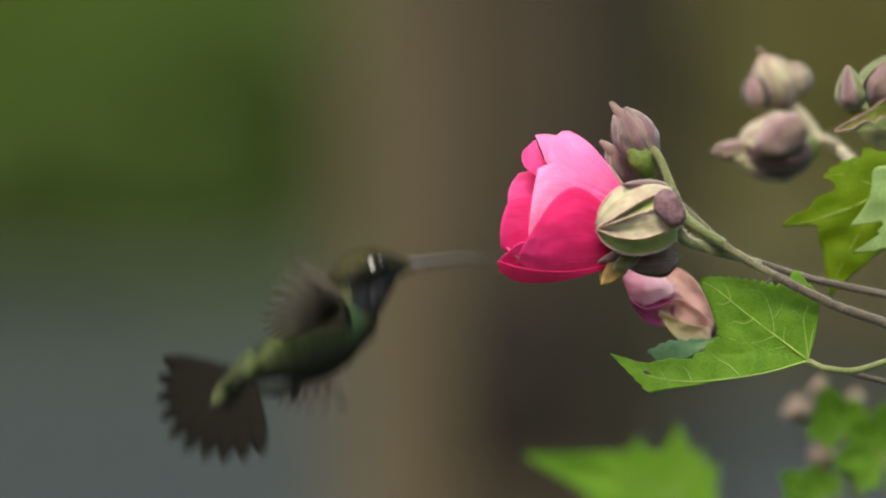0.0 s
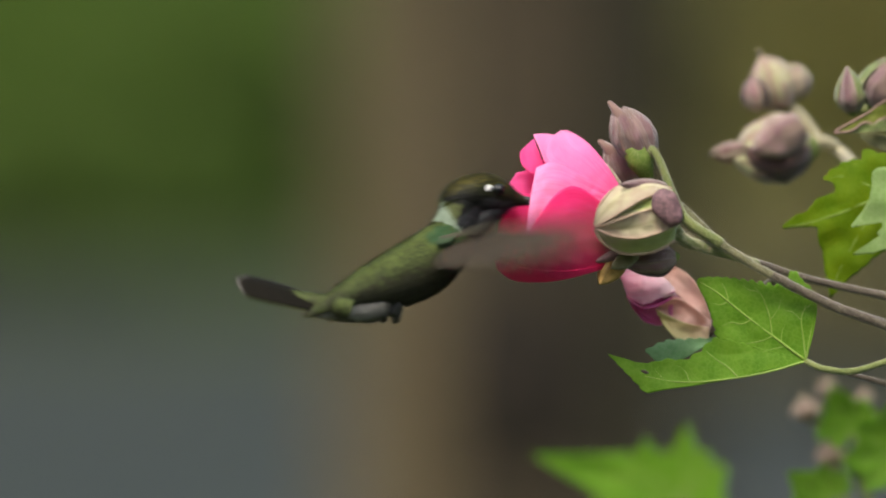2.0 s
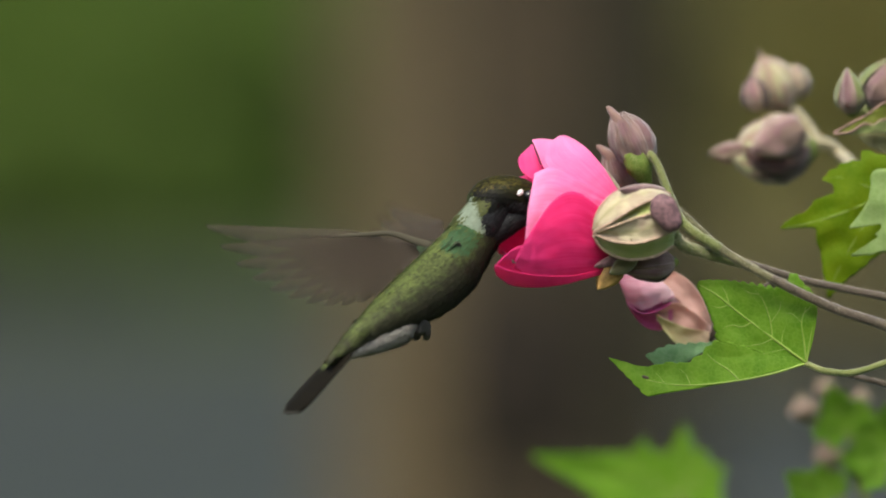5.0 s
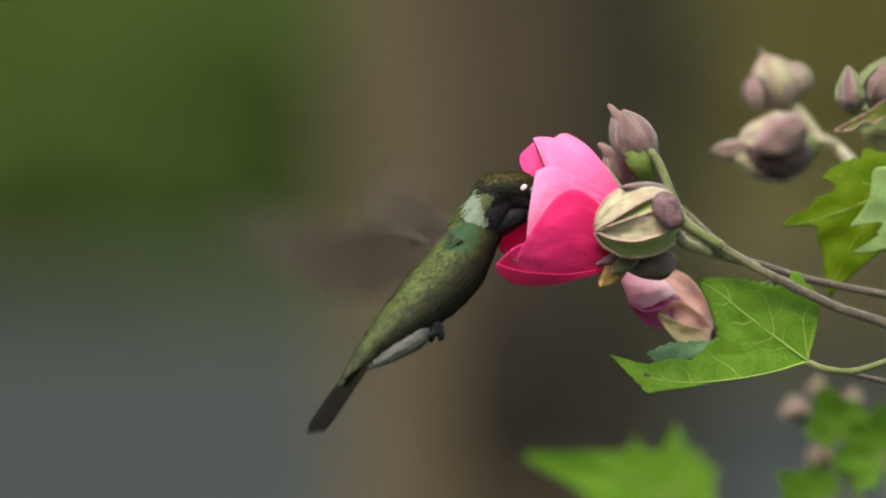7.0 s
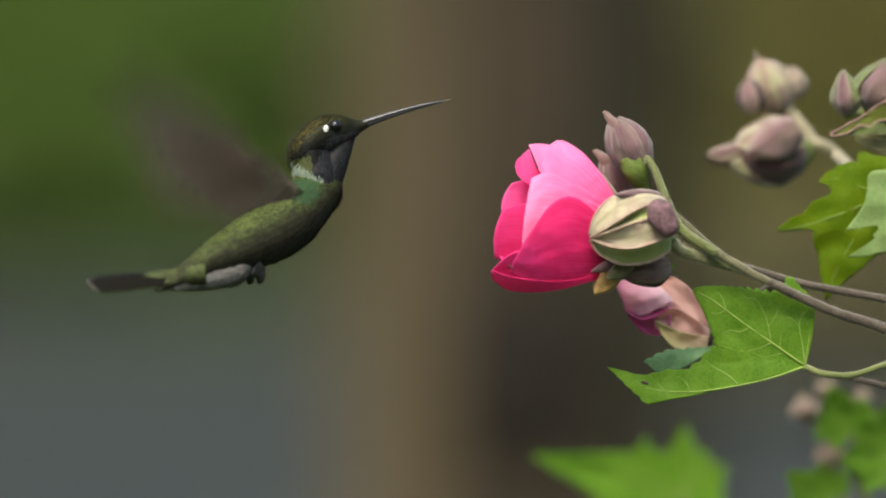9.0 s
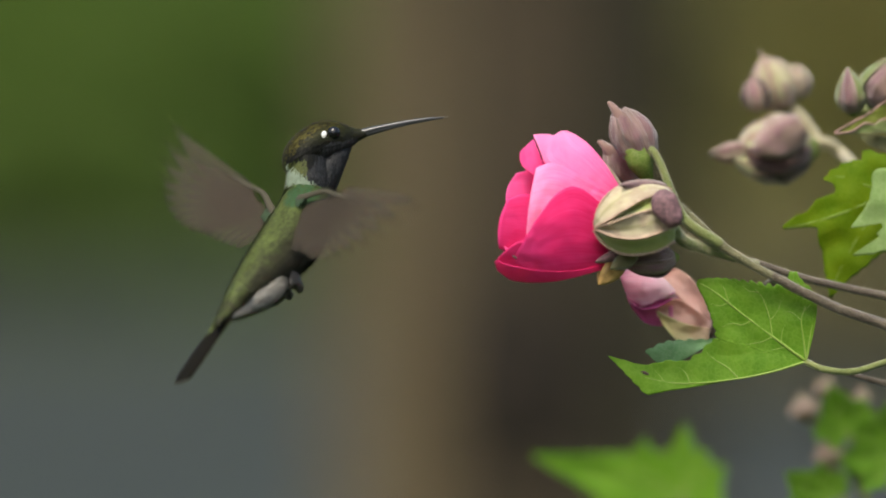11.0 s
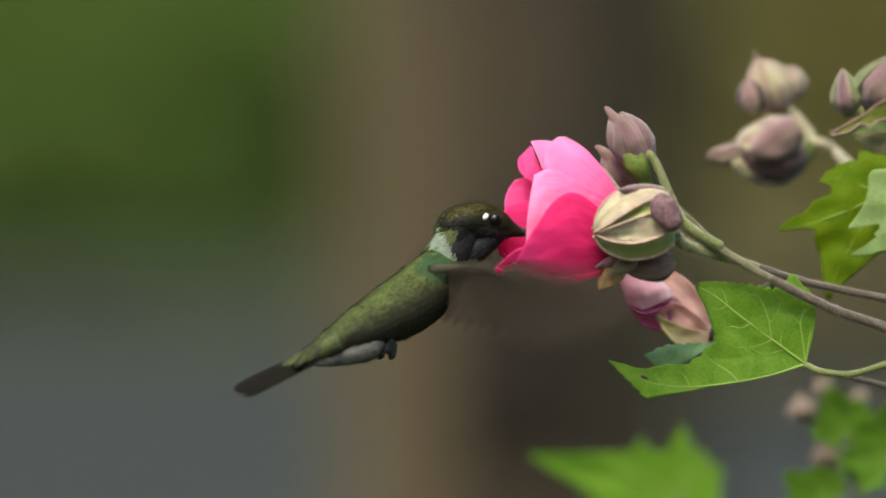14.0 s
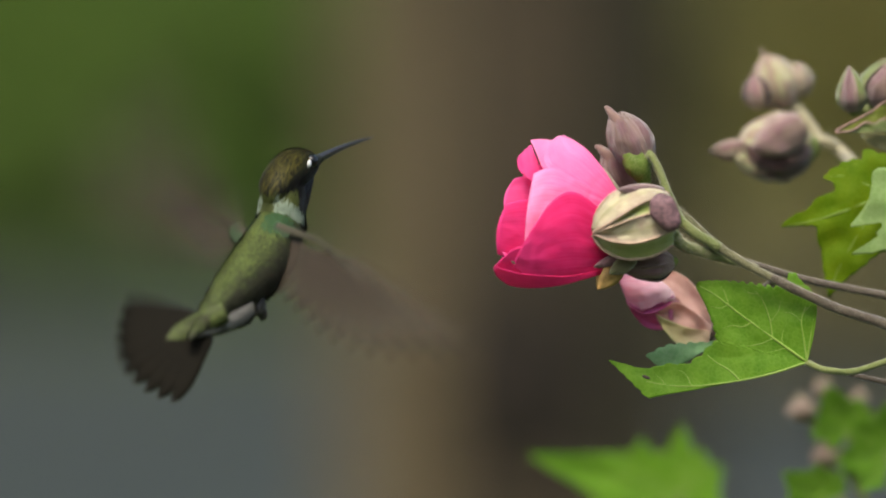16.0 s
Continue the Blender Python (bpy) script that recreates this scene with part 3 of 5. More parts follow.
shrub(4.2, 14.4, 3.0, 1.8, 3.2, FOLIAGE_OLIVE, 4, 4000, "olive-brown leafy shrub beyond the track")
for k, (x, y) in enumerate(((-7, 16), (-2.6, 16.5), (0.2, 16.2), (2.8, 16.6), (7, 16))):
    shrub(x, y, 4.0, 2.0, 4.2, FOLIAGE if k < 3 else FOLIAGE_OLIVE, 20 + k, 5000, "tall leafy shrub at the edge of the wood", 0.16)

# unseen shrubs added round the other sides to block low sky light
for k in range(11):
    w = radians(180 + 18 * k)
    shrub(math.cos(w) * 9.5, math.sin(w) * 8.5 - 2.5, 4.2, 2.4, 4.6, FOLIAGE, 40 + k, 2200, "unseen tall shrub added to block low sky light", 0.24)
trunk("wooden_post", -0.016, 4.9, 0.078, 2.3, WOOD, 3.0, "weathered light brown round timber post in soil", "post", True)
# added trunk: the darker right side of the post as its own brown bark
young = trunk("added_trunk", 0.0580, 3.0, 0.054, 2.6, BARK_DARK, 8.0, "dark brown trunk added for the darker side of the post", "tree", False)
# second added trunk softens the right edge of that dark band
trunk("added_trunk", 0.160, 5.0, 0.076, 3.2, BARK_BROWN, 5.0, "olive-brown trunk added farther back", "tree", False)

# almost black lump, added only to darken the lower part of this trunk
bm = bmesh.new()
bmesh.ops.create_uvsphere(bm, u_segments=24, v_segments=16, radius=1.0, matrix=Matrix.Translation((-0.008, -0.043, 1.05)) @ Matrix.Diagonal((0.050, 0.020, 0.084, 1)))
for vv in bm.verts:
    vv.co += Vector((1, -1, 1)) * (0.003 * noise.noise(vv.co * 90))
part("knot", bm, bark_material("black_lump", (0.018, 0.014, 0.010), (0.032, 0.025, 0.018), (0.013, 0.011, 0.008), 120.0), young, "almost black lump added to darken the trunk")


# ---- the flowering branch ----
def stem_part(name, parent, knots, radii, mat, label="", at=None, hairs=0):
    bm = bmesh.new()
    tube(bm, [spot(*k) for k in knots], [r * U for r in radii], 12, 8, rough=0.18)
    stem = part(name, bm, mat, parent, label, at=at)
    if hairs:
        part("fuzz", fuzz([spot(*k) for k in knots], [r * U for r in radii], hairs * 3, 7 * U, len(knots)), HAIR, parent, kind="stuff")
    return stem


branch = thing("hibiscus_branch", spot(1640, 610, 4), "woody hibiscus branch with open pink flower, buds and lobed leaf", "flower branch", "hibiscus branches")
stem_part("stem", branch, [(1660, 618, 6), (1568, 574, 4), (1480, 542, 2), (1400, 503, 0), (1368, 486, -0.5)], [10, 9.5, 9, 8.5, 8.5], STEM, hairs=350)
stem_part("stem", branch, [(1372, 488, -0.5), (1330, 465, -1), (1275, 428, 0), (1230, 385, 2), (1205, 362, 4)], [7.8, 7.8, 8.2, 7.6, 7.2], STEM_OLIVE, "green-brown hairy stem", hairs=500)
stem_part("stem", branch, [(1660, 545, 22), (1568, 523, 18), (1500, 508, 16), (1420, 489, 14), (1345, 464, 11), (1290, 448, 8)], [8, 7.5, 7, 6.5, 6, 5.5], STEM, hairs=300)

flower = new("flower")
flower.empty_display_size = 0.01
flower.parent = branch
NECK = spot(1280, 430, 0)
flower.location = NECK - ORIGIN[branch]
ORIGIN[flower] = NECK
tagged(flower, "half-open bright pink bloom with clustered buds")

base = spot(1098, 392, 8)
d, b, c = axes(spot(880, 352, 2) - base)
BOWL = [40 * U, 92 * U, 116 * U, 125 * U, 125 * U, 118 * U, 106 * U]
BOWL_TOP = [36 * U, 70 * U, 94 * U, 110 * U, 120 * U, 122 * U, 116 * U]
# turns round the flower's axis: 0 faces the eye, 90 is up
for w0, half, length, out, curl, shift, mat, seed, lean, oval in (
        (132, 44, 150, 0, 0, -12, PETAL, 2, 0, True),
        (176, 60, 182, -8, 0, -14, PETAL_IN, 3, 0, False),
        (232, 62, 190, -4, 0, -16, PETAL_IN, 4, 0, False)):
    petal(flower, base, d, b, -c if c.z < 0 else c, w0, half, length * U, BOWL_TOP if 70 < w0 < 130 else BOWL, mat, seed, out * U, curl * U, shift * U, lean, oval)


def cup(lift):
    """The front of the bloom: a cup round the flower's axis; lift: how far a petal lies outside it, mm."""
    def depth(p, q):
        along = ((1092 - p) * 0.984 + (402 - q) * 0.178) / 200
        h = ((402 - q) * 0.984 - (1092 - p) * 0.178) / 152
        swell = 0.40 + 0.72 * min(1, max(0.0, along)) ** 0.5 - 0.22 * max(0.0, along - 0.3) ** 2
        return 8 - 27 * swell * math.sqrt(max(0.015, 1 - h * h)) - lift
    return depth


# petals from the inside out: lower edge, upper edge, both from the base outwards
for low_edge, high_edge, lift, lip, crumple, mat, seed in (
        ([(1010, 350), (960, 318), (938, 302), (925, 288), (923, 268), (936, 254)], [(1020, 335), (985, 305), (966, 292), (958, 272), (952, 258), (948, 246)], -20.0, 0.6, 1.0, PETAL_IN, 1),
        ([(1030, 330), (990, 305), (968, 288), (957, 262), (946, 237)], [(1040, 322), (1005, 300), (985, 282), (984, 262), (990, 240)], -12.0, 1.6, 0.8, PETAL_PALE, 2),
        ([(1050, 400), (980, 385), (930, 376), (899, 362)], [(1050, 340), (985, 310), (942, 301), (917, 304)], -29.0, 1.0, 0.5, PETAL_IN, 3),
        ([(1060, 450), (990, 452), (922, 450), (886, 438)], [(1060, 380), (985, 352), (935, 342), (901, 350)], -27.0, 1.0, 0.5, PETAL, 4),
        ([(1094, 358), (1050, 334), (1006, 302), (974, 285), (970, 264), (982, 238)], [(1098, 326), (1076, 291), (1046, 255), (1020, 236), (1006, 229)], 0.2, 0.4, 0.7, PETAL_PALE, 5),
        ([(1080, 420), (1030, 418), (975, 424), (934, 418)], [(1094, 344), (1050, 318), (1003, 291), (976, 286), (951, 296)], 0.9, -0.8, 0.9, PETAL_PALE, 6),
        ([(1090, 466), (1050, 480), (1005, 491), (958, 496), (912, 492), (886, 477)], [(1090, 420), (1040, 424), (985, 430), (932, 424), (905, 436), (884, 456)], 1.2, 0.7, 0.8, PETAL, 7),
        ([(1092, 466), (1050, 480), (1000, 486), (950, 482), (914, 462)], [(1092, 380), (1062, 354), (1032, 332), (1008, 329), (982, 346), (954, 384), (932, 420)], 2.2, -0.6, 0.6, PETAL, 8),
        ([(1078, 472), (1040, 483), (1000, 493), (955, 498), (910, 494), (884, 477)], [(1074, 466), (1040, 473), (1000, 478), (945, 475), (904, 467), (881, 458)], 2.7, 0.8, 0.5, PETAL, 9)):
    bm = bmesh.new()
    patch(bm, low_edge, high_edge, cup(lift), lip=lip, crumple=crumple, seed=seed, rows=26, cols=34, bow=8 if seed in (3, 4) else 3)
    part("petal", bm, mat, flower)

bm = bmesh.new()
bmesh.ops.create_uvsphere(bm, u_segments=10, v_segments=6, radius=1.0, matrix=Matrix.Translation(spot(914, 453, cup(2.8)(914, 453))) @ pose(0, 0, 0, 0, 40, 0) @ Matrix.Diagonal((5 * U, 2.5 * U, 2 * U, 1)))
part("blemish", bm, SEPAL_MAROON, flower, "small dark bruise on the petal")
plump = bud("bud", flower, spot(1208, 378, -12), spot(1064, 396, -13), 54 * U, SEPAL, 11, "plump cream and green ribbed bud", 0.1, belly=0.5, beak=-0.25, phase=40)
egg = swollen(1130, 384, -11, 88, 72, 14.5, 4)
seams = (
    [(1054, 397), (1063, 362), (1094, 329), (1148, 316), (1192, 332)],
    [(1055, 401), (1078, 388), (1106, 370), (1134, 353), (1164, 342), (1192, 343)],
    [(1056, 402), (1088, 391), (1126, 377), (1164, 366), (1194, 362)],
    [(1056, 403), (1088, 416), (1128, 420), (1168, 410), (1198, 396)],
    [(1054, 405), (1072, 430), (1110, 448), (1160, 444), (1197, 424)])
for k, mat in enumerate((SEPAL_CREAM, SEPAL_LIME, SEPAL_CREAM, SEPAL_LIME)):
    bm = bmesh.new()
    patch(bm, seams[k + 1], seams[k], lambda p, q, k=k: egg(p, q) + (0.0, 1.0, 0.1, 0.6)[k], thick=0.0004, crumple=0.9, seed=30 + k, rows=16, cols=30, hollow=(0.7, 1.8, 1.5, 1.6)[k])
    part("sepal", bm, mat, plump)
for k, seam in enumerate(seams):
    bm = bmesh.new()
    ribbon(bm, seam, egg, 2.6 if k else 2.0, 0.35, taper=0.8)
    part("rim", bm, SEPAL_RIM, plump, "pale fuzzy sepal margin")
bm = bmesh.new()
for k, seam in enumerate(seams):
    hairs = fuzz([spot(p, q, egg(p, q) - 0.3) for p, q in seam], [2.4 * U, 2.4 * U], 220, 4.5 * U, 90 + k)
    hair_mesh = bpy.data.meshes.new("fuzz")
    hairs.to_mesh(hair_mesh)
    hairs.free()
    bm.from_mesh(hair_mesh)
part("fuzz", bm, HAIR, plump, kind="stuff")
bud("bud", flower, spot(1202, 452, -2), spot(1104, 468, -4), 27 * U, (SEPAL_MAUVE, SEPAL_MAROON, SEPAL_MAUVE), 12, "dark brown-green bud under the flower", 0.2, belly=0.4, beak=0.0)
for base_at, tip_at, girth, beak_at, seed, label in (
        ((1150, 286), (1096, 194), 38, (1078, 178), 13, "small mauve-brown pointed bud"),
        ((1128, 334), (1080, 256), 31, (1060, 248), 14, "small mauve bud half hidden")):
    deep = 10 if seed == 13 else 22
    small = bud("bud", flower, spot(*base_at, deep), spot(*tip_at, deep - 2), girth * U, SEPAL_MAUVE, seed, label, 0.5, globe=1.06, phase=200)
    bm = bmesh.new()
    ta, tb = tip_at
    tube(bm, [spot(ta + 14, tb + 26, deep - 3), spot(ta + 4, tb + 10, deep - 4), spot((ta + beak_at[0]) / 2 - 2, (tb + beak_at[1]) / 2, deep - 3), spot(*beak_at, deep - 3)], [15 * U, 11 * U, 6.5 * U, 3 * U], 12, 5, rough=0.3)
    part("beak", bm, SEPAL_OLIVE, small, "pale twisted bud tip")
bm = bmesh.new()
tube(bm, [spot(1150, 318, 8), spot(1143, 300, 7), spot(1134, 282, 6), spot(1126, 262, 7)], [9 * U, 17 * U, 23 * U, 22 * U], 20, 5, rough=0.12)
part("receptacle", bm, CUP_GREEN, flower, "bright green bud base")
bm = bmesh.new()
bmesh.ops.create_uvsphere(bm, u_segments=18, v_segments=12, radius=1.0, matrix=Matrix.Translation(spot(1184, 366, -26)) @ pose(0, 0, 0, 0, 62, 0) @ Matrix.Diagonal((36 * U, 16 * U, 25 * U, 1)))
for vv in bm.verts:
    vv.co += Vector((1, -1, 1)) * (4 * U * noise.noise(vv.co * 260))
part("bract", bm, STIPULE, flower, "brown-purple rounded bract")


flap(flower, spot(1105, 338, 2), spot(1070, 284, 0), 6 * U, SEPAL, 61)
flap(flower, spot(1104, 446, -6), spot(1064, 500, -9), 23 * U, AMBER, 62, curl=-0.002, crumple=0.0014)
flap(flower, spot(1128, 446, -9), spot(1084, 474, -12), 15 * U, SEPAL_MOSS, 65)
flap(flower, spot(1116, 440, -8), spot(1056, 462, -12), 10 * U, STIPULE, 63)
flap(flower, spot(1180, 330, -14), spot(1098, 325, -22), 13 * U, SEPAL_MAUVE, 64)
stem_part("stalk", flower, [(1280, 430, 0), (1218, 388, 0), (1190, 335, 2), (1172, 290, 4), (1155, 262, 5), (1142, 285, 6)], [10, 9, 8, 7.5, 7, 8], STEM_GREEN, hairs=500)
stem_part("stalk", flower, [(1345, 465, 9), (1290, 448, 6), (1250, 436, 2), (1215, 424, -2), (1195, 405, -6)], [6, 9, 10, 11, 12], STEM_GREEN, hairs=400)

old = bud("spent_bloom", branch, spot(1236, 560, 36), spot(1120, 506, 34), 36 * U, PETAL_OLD, 21, "withered folded pink bloom in a pale calyx", 1.0, cup=CALYX, belly=0.6, n=4, beak=-0.4)
for low_edge, high_edge, d0, bulge, hollow, mat, name, seed in (
        ([(1164, 492), (1196, 516), (1228, 550), (1254, 592)], [(1176, 464), (1214, 480), (1244, 516), (1264, 570)], 30, 4, 2.5, PETAL_PEACH, "folded_petal", 1),
        ([(1116, 532), (1136, 540), (1166, 530), (1198, 520)], [(1096, 478), (1128, 472), (1168, 484), (1196, 508)], 25, 4, -3.0, PETAL_OLD, "folded_petal", 2),
        # narrow plum strip: crease shade between two folds, put in as colour
        ([(1190, 528), (1168, 540), (1140, 545), (1114, 530)], [(1196, 514), (1168, 528), (1138, 537), (1110, 520)], 23, 2, 1.5, PETAL_PLUM, "folded_petal", 5),
        ([(1122, 544), (1144, 568), (1172, 574), (1192, 560)], [(1112, 526), (1140, 540), (1168, 540), (1194, 526)], 30, 3, 2.0, PETAL_PLUM, "folded_petal", 3),
        ([(1164, 556), (1190, 578), (1222, 590), (1256, 594)], [(1168, 538), (1200, 526), (1232, 544), (1262, 570)], 28, 3, 3.0, PETAL_PEACH, "sepal", 6),
        ([(1176, 574), (1198, 598), (1228, 605), (1256, 602)], [(1162, 546), (1190, 560), (1222, 572), (1258, 578)], 25, 3, 1.5, CALYX, "sepal", 4)):
    bm = bmesh.new()
    ma, mb = sum(p[0] for p in low_edge + high_edge) / 8, sum(p[1] for p in low_edge + high_edge) / 8
    patch(bm, low_edge, high_edge, swollen(ma, mb, d0, 70, 50, bulge), crumple=1.3, seed=70 + seed, rows=18, cols=24, hollow=hollow)
    part(name, bm, mat, old)
# small dark brown stub set on the end of the calyx
bm = bmesh.new()
bmesh.ops.create_uvsphere(bm, u_segments=16, v_segments=10, radius=1.0, matrix=Matrix.Translation(spot(1259, 582, 27)) @ pose(0, 0, 0, 0, 12, 0) @ Matrix.Diagonal((10 * U, 9 * U, 15 * U, 1)))
for vv in bm.verts:
    vv.co += Vector((1, -1, 1)) * (4 * U * noise.noise(vv.co * 300))
part("scar", bm, SEPAL_DARK, old, "dark brown stub on the calyx")
stem_part("stalk", branch, [(1255, 586, 34), (1285, 572, 30), (1335, 522, 22), (1385, 485, 14)], [10, 9, 8, 7], STEM)

X, Z = Vector((1, 0, 0)), Vector((0, 0, 1))
leaf_root = spot(1425, 638, 4.5)


def blade_depth(p, q):
    """The leaf bows away from its root, puffs between its veins and folds along the lower lobe."""
    out = math.hypot(p - 1428, q - 638) / 350
    fold = max(0.0, (q - 622 - (1428 - p) * 0.03) / 60)
    return 4.5 + 4 * out * out - 2.0 * fold + 1.1 * noise.noise(Vector((p / 42, q / 42, 5))) * min(1, out * 3)


bm = bmesh.new()
patch(bm, [(1428, 638)], [(1271, 598), (1262, 562), (1250, 530), (1236, 494), (1275, 489), (1330, 496), (1378, 504), (1393, 492), (1408, 478), (1423, 496), (1441, 514), (1448, 545), (1441, 590), (1431, 630)], blade_depth, rows=26, cols=150, teeth=30, tooth=8.0, seed=5)
patch(bm, [(1428, 638), (1380, 650), (1310, 667), (1230, 681), (1180, 688), (1146, 695)], [(1428, 638), (1350, 617), (1271, 598), (1244, 618), (1216, 635), (1184, 634), (1140, 641), (1106, 632), (1077, 624)], blade_depth, rows=20, cols=90, teeth=15, tooth=6.0, end_teeth=5, seed=6)
for knots, width in (
        ([(1428, 638), (1370, 594), (1310, 548), (1270, 515), (1240, 497)], 2.6),
        ([(1428, 638), (1370, 655), (1308, 667), (1240, 674), (1190, 673), (1143, 664)], 2.4),
        ([(1428, 638), (1424, 600), (1420, 565), (1428, 540)], 1.9),
        ([(1428, 638), (1434, 600), (1442, 560)], 1.5),
        ([(1368, 592), (1364, 560), (1352, 525), (1338, 508)], 1.5),
        ([(1332, 564), (1316, 572), (1296, 569), (1280, 575)], 1.4),
        ([(1368, 594), (1350, 602), (1322, 607)], 1.2),
        ([(1292, 532), (1286, 512), (1280, 500)], 1.2),
        ([(1292, 532), (1276, 538), (1260, 534)], 1.2),
        ([(1308, 667), (1290, 648), (1268, 634), (1252, 620)], 1.7),
        ([(1222, 674), (1214, 655), (1200, 645)], 1.0),
        ([(1384, 606), (1386, 585), (1392, 572)], 1.0),
        ([(1345, 515), (1328, 512), (1318, 504)], 1.0),
        ([(1365, 565), (1380, 545), (1384, 528)], 1.0),
        ([(1420, 566), (1406, 552), (1392, 548)], 1.0),
        ([(1426, 548), (1436, 538), (1440, 528)], 0.9),
        ([(1176, 670), (1168, 660), (1160, 652)], 0.8),
        ([(1392, 612), (1372, 616), (1352, 620)], 0.9)):
    ribbon(bm, knots, blade_depth, width, 0.1, 1)
blade = part("leaf", bm, [LEAF, VEIN], branch, "toothed green palmate leaf with pale veins", at=leaf_root)
bm = bmesh.new()
patch(bm, [(1290, 600), (1250, 612), (1210, 634), (1170, 640), (1146, 622)], [(1290, 590), (1262, 597), (1215, 599), (1178, 603), (1142, 620)], lambda p, q: 14 + 2.0 * noise.noise(Vector((p / 30, q / 30, 1))), rows=12, cols=36, teeth=8, tooth=4.0, seed=8)
part("leaf", bm, LEAF_BLUE, branch, "pale underside of a folded leaf lobe", at=spot(1285, 595, 10))
bm = bmesh.new()
bmesh.ops.create_uvsphere(bm, u_segments=10, v_segments=6, radius=1.0, matrix=Matrix.Translation(spot(1143, 657, blade_depth(1143, 657) - 0.2)) @ pose(0, 0, 0, 0, 20, 0) @ Matrix.Diagonal((8 * U, 1.5 * U, 3 * U, 1)))
part("blemish", bm, SEPAL_DARK, branch, "brown eaten spot on the leaf")
stem_part("leaf_stalk", branch, [(1425, 638, 4.5), (1460, 652, 3), (1510, 656, 3), (1568, 640, 3), (1660, 612, 6)], [6, 6, 6, 6, 7], STEM_GREEN)
stem_part("stem", branch, [(1500, 660, 20), (1568, 678, 24), (1660, 705, 30)], [5, 6, 7], STEM)

# ---- the bud branch behind ----
buds = thing("hibiscus_branch", spot(1620, 330, 70), "hibiscus side branch with closed mauve buds and leaves", "flower branch", "hibiscus branches")
# the near-black lowest sepal has the shade under the bud in its colour
bud("bud", buds, spot(1440, 262, 94), spot(1256, 272, 88), 60 * U, (SEPAL_PALE, SEPAL_BLUSH, SEPAL_MOSS, SEPAL_DARK, SEPAL_MAROON), 31, "pale bud with mauve blush and shade-dark underside", 0.35, globe=0.74, phase=38)
flap(buds, spot(1322, 262, 84), spot(1257, 270, 84), 15 * U, SEPAL_BLUSH, 68, "sepal", 0.0, 0.002)
flap(buds, spot(1318, 276, 86), spot(1264, 278, 86), 12 * U, STIPULE_LIGHT, 69, "sepal", 0.0, 0.002)
flap(buds, spot(1420, 222, 82), spot(1330, 268, 78), 38 * U, SEPAL_MAUVE, 66, "sepal", 0.0, 0.002)
flap(buds, spot(1360, 300, 88), spot(1300, 282, 84), 22 * U, SEPAL_PALE, 67, "sepal", 0.0, 0.001)
bud("bud", buds, spot(1388, 194, 98), spot(1344, 88, 94), 40 * U, (SEPAL_PALE, SEPAL_PALE, SEPAL_MOSS, SEPAL_MOSS, SEPAL_BLUSH), 32, "pale knobbly bud", 0.3, globe=0.86, phase=-10)
bud("bud", buds, spot(1345, 196, 94), spot(1332, 134, 90), 26 * U, (SEPAL_MAROON, SEPAL_BLUSH), 36, "small mauve bud", 0.3, globe=0.95)
bud("bud", buds, spot(1402, 172, 102), spot(1412, 112, 96), 30 * U, (SEPAL_BLUSH, SEPAL_OLIVE), 33, "small mauve bud", 0.4, globe=0.95)
stem_part("stalk", buds, [(1392, 180, 98), (1420, 210, 98), (1440, 240, 97), (1450, 262, 96)], [11, 13, 13, 12], STEM_PALE)
stem_part("stalk", buds, [(1430, 252, 95), (1462, 252, 96), (1492, 272, 96), (1530, 310, 72), (1620, 400, 72)], [13, 12, 11, 11, 12], STEM_PALE)
bud("bud", buds, spot(1510, 202, 44), spot(1500, 118, 42), 26 * U, (SEPAL_MAUVE, SEPAL_MOSS), 34, "small mauve pointed bud", 0.3, belly=0.36, beak=-0.1)
bud("bud", buds, spot(1548, 196, 46), spot(1590, 92, 44), 44 * U, (SEPAL_MAUVE, SEPAL_MOSS), 35, "mauve and green bud", 0.3, belly=0.4, beak=0.1)
stem_part("stalk", buds, [(1512, 192, 60), (1545, 200, 61), (1590, 240, 64), (1640, 330, 70)], [10, 11, 11, 12], STEM_GREEN)


def broad(d0, ca, cb, reach, bow, seed):
    """A leaf that bows away from its root with soft waves."""
    return lambda p, q: d0 + bow * (math.hypot(p - ca, q - cb) / reach) ** 2 + 1.6 * noise.noise(Vector((p / 45, q / 45, seed)))


sun_leaf = broad(34, 1575, 340, 200, 6, 2)
bm = bmesh.new()
patch(bm, [(1575, 340)], [(1600, 272), (1562, 272), (1531, 263), (1524, 281), (1500, 285), (1474, 300), (1459, 316), (1478, 326), (1474, 341), (1446, 352), (1430, 372), (1408, 381), (1384, 403), (1420, 402), (1446, 403), (1448, 425), (1456, 446), (1460, 480), (1465, 503), (1471, 524), (1482, 514), (1500, 495), (1530, 472), (1556, 450), (1600, 430)], sun_leaf, rows=24, cols=170, teeth=30, tooth=4.5, seed=8)
for knots, width in (([(1575, 340), (1500, 372), (1440, 392), (1390, 402)], 1.8), ([(1575, 340), (1530, 400), (1490, 470), (1472, 515)], 1.8), ([(1575, 340), (1530, 325), (1490, 312), (1464, 315)], 1.4), ([(1575, 340), (1555, 305), (1534, 272)], 1.2)):
    ribbon(bm, knots, sun_leaf, width, 0.1, 1)
part("leaf", bm, [LEAF_YELLOW, VEIN], buds, "bright yellow-green lobed leaf", at=spot(1560, 330, 34))
pale_leaf = broad(22, 1605, 380, 110, 3, 4)
bm = bmesh.new()
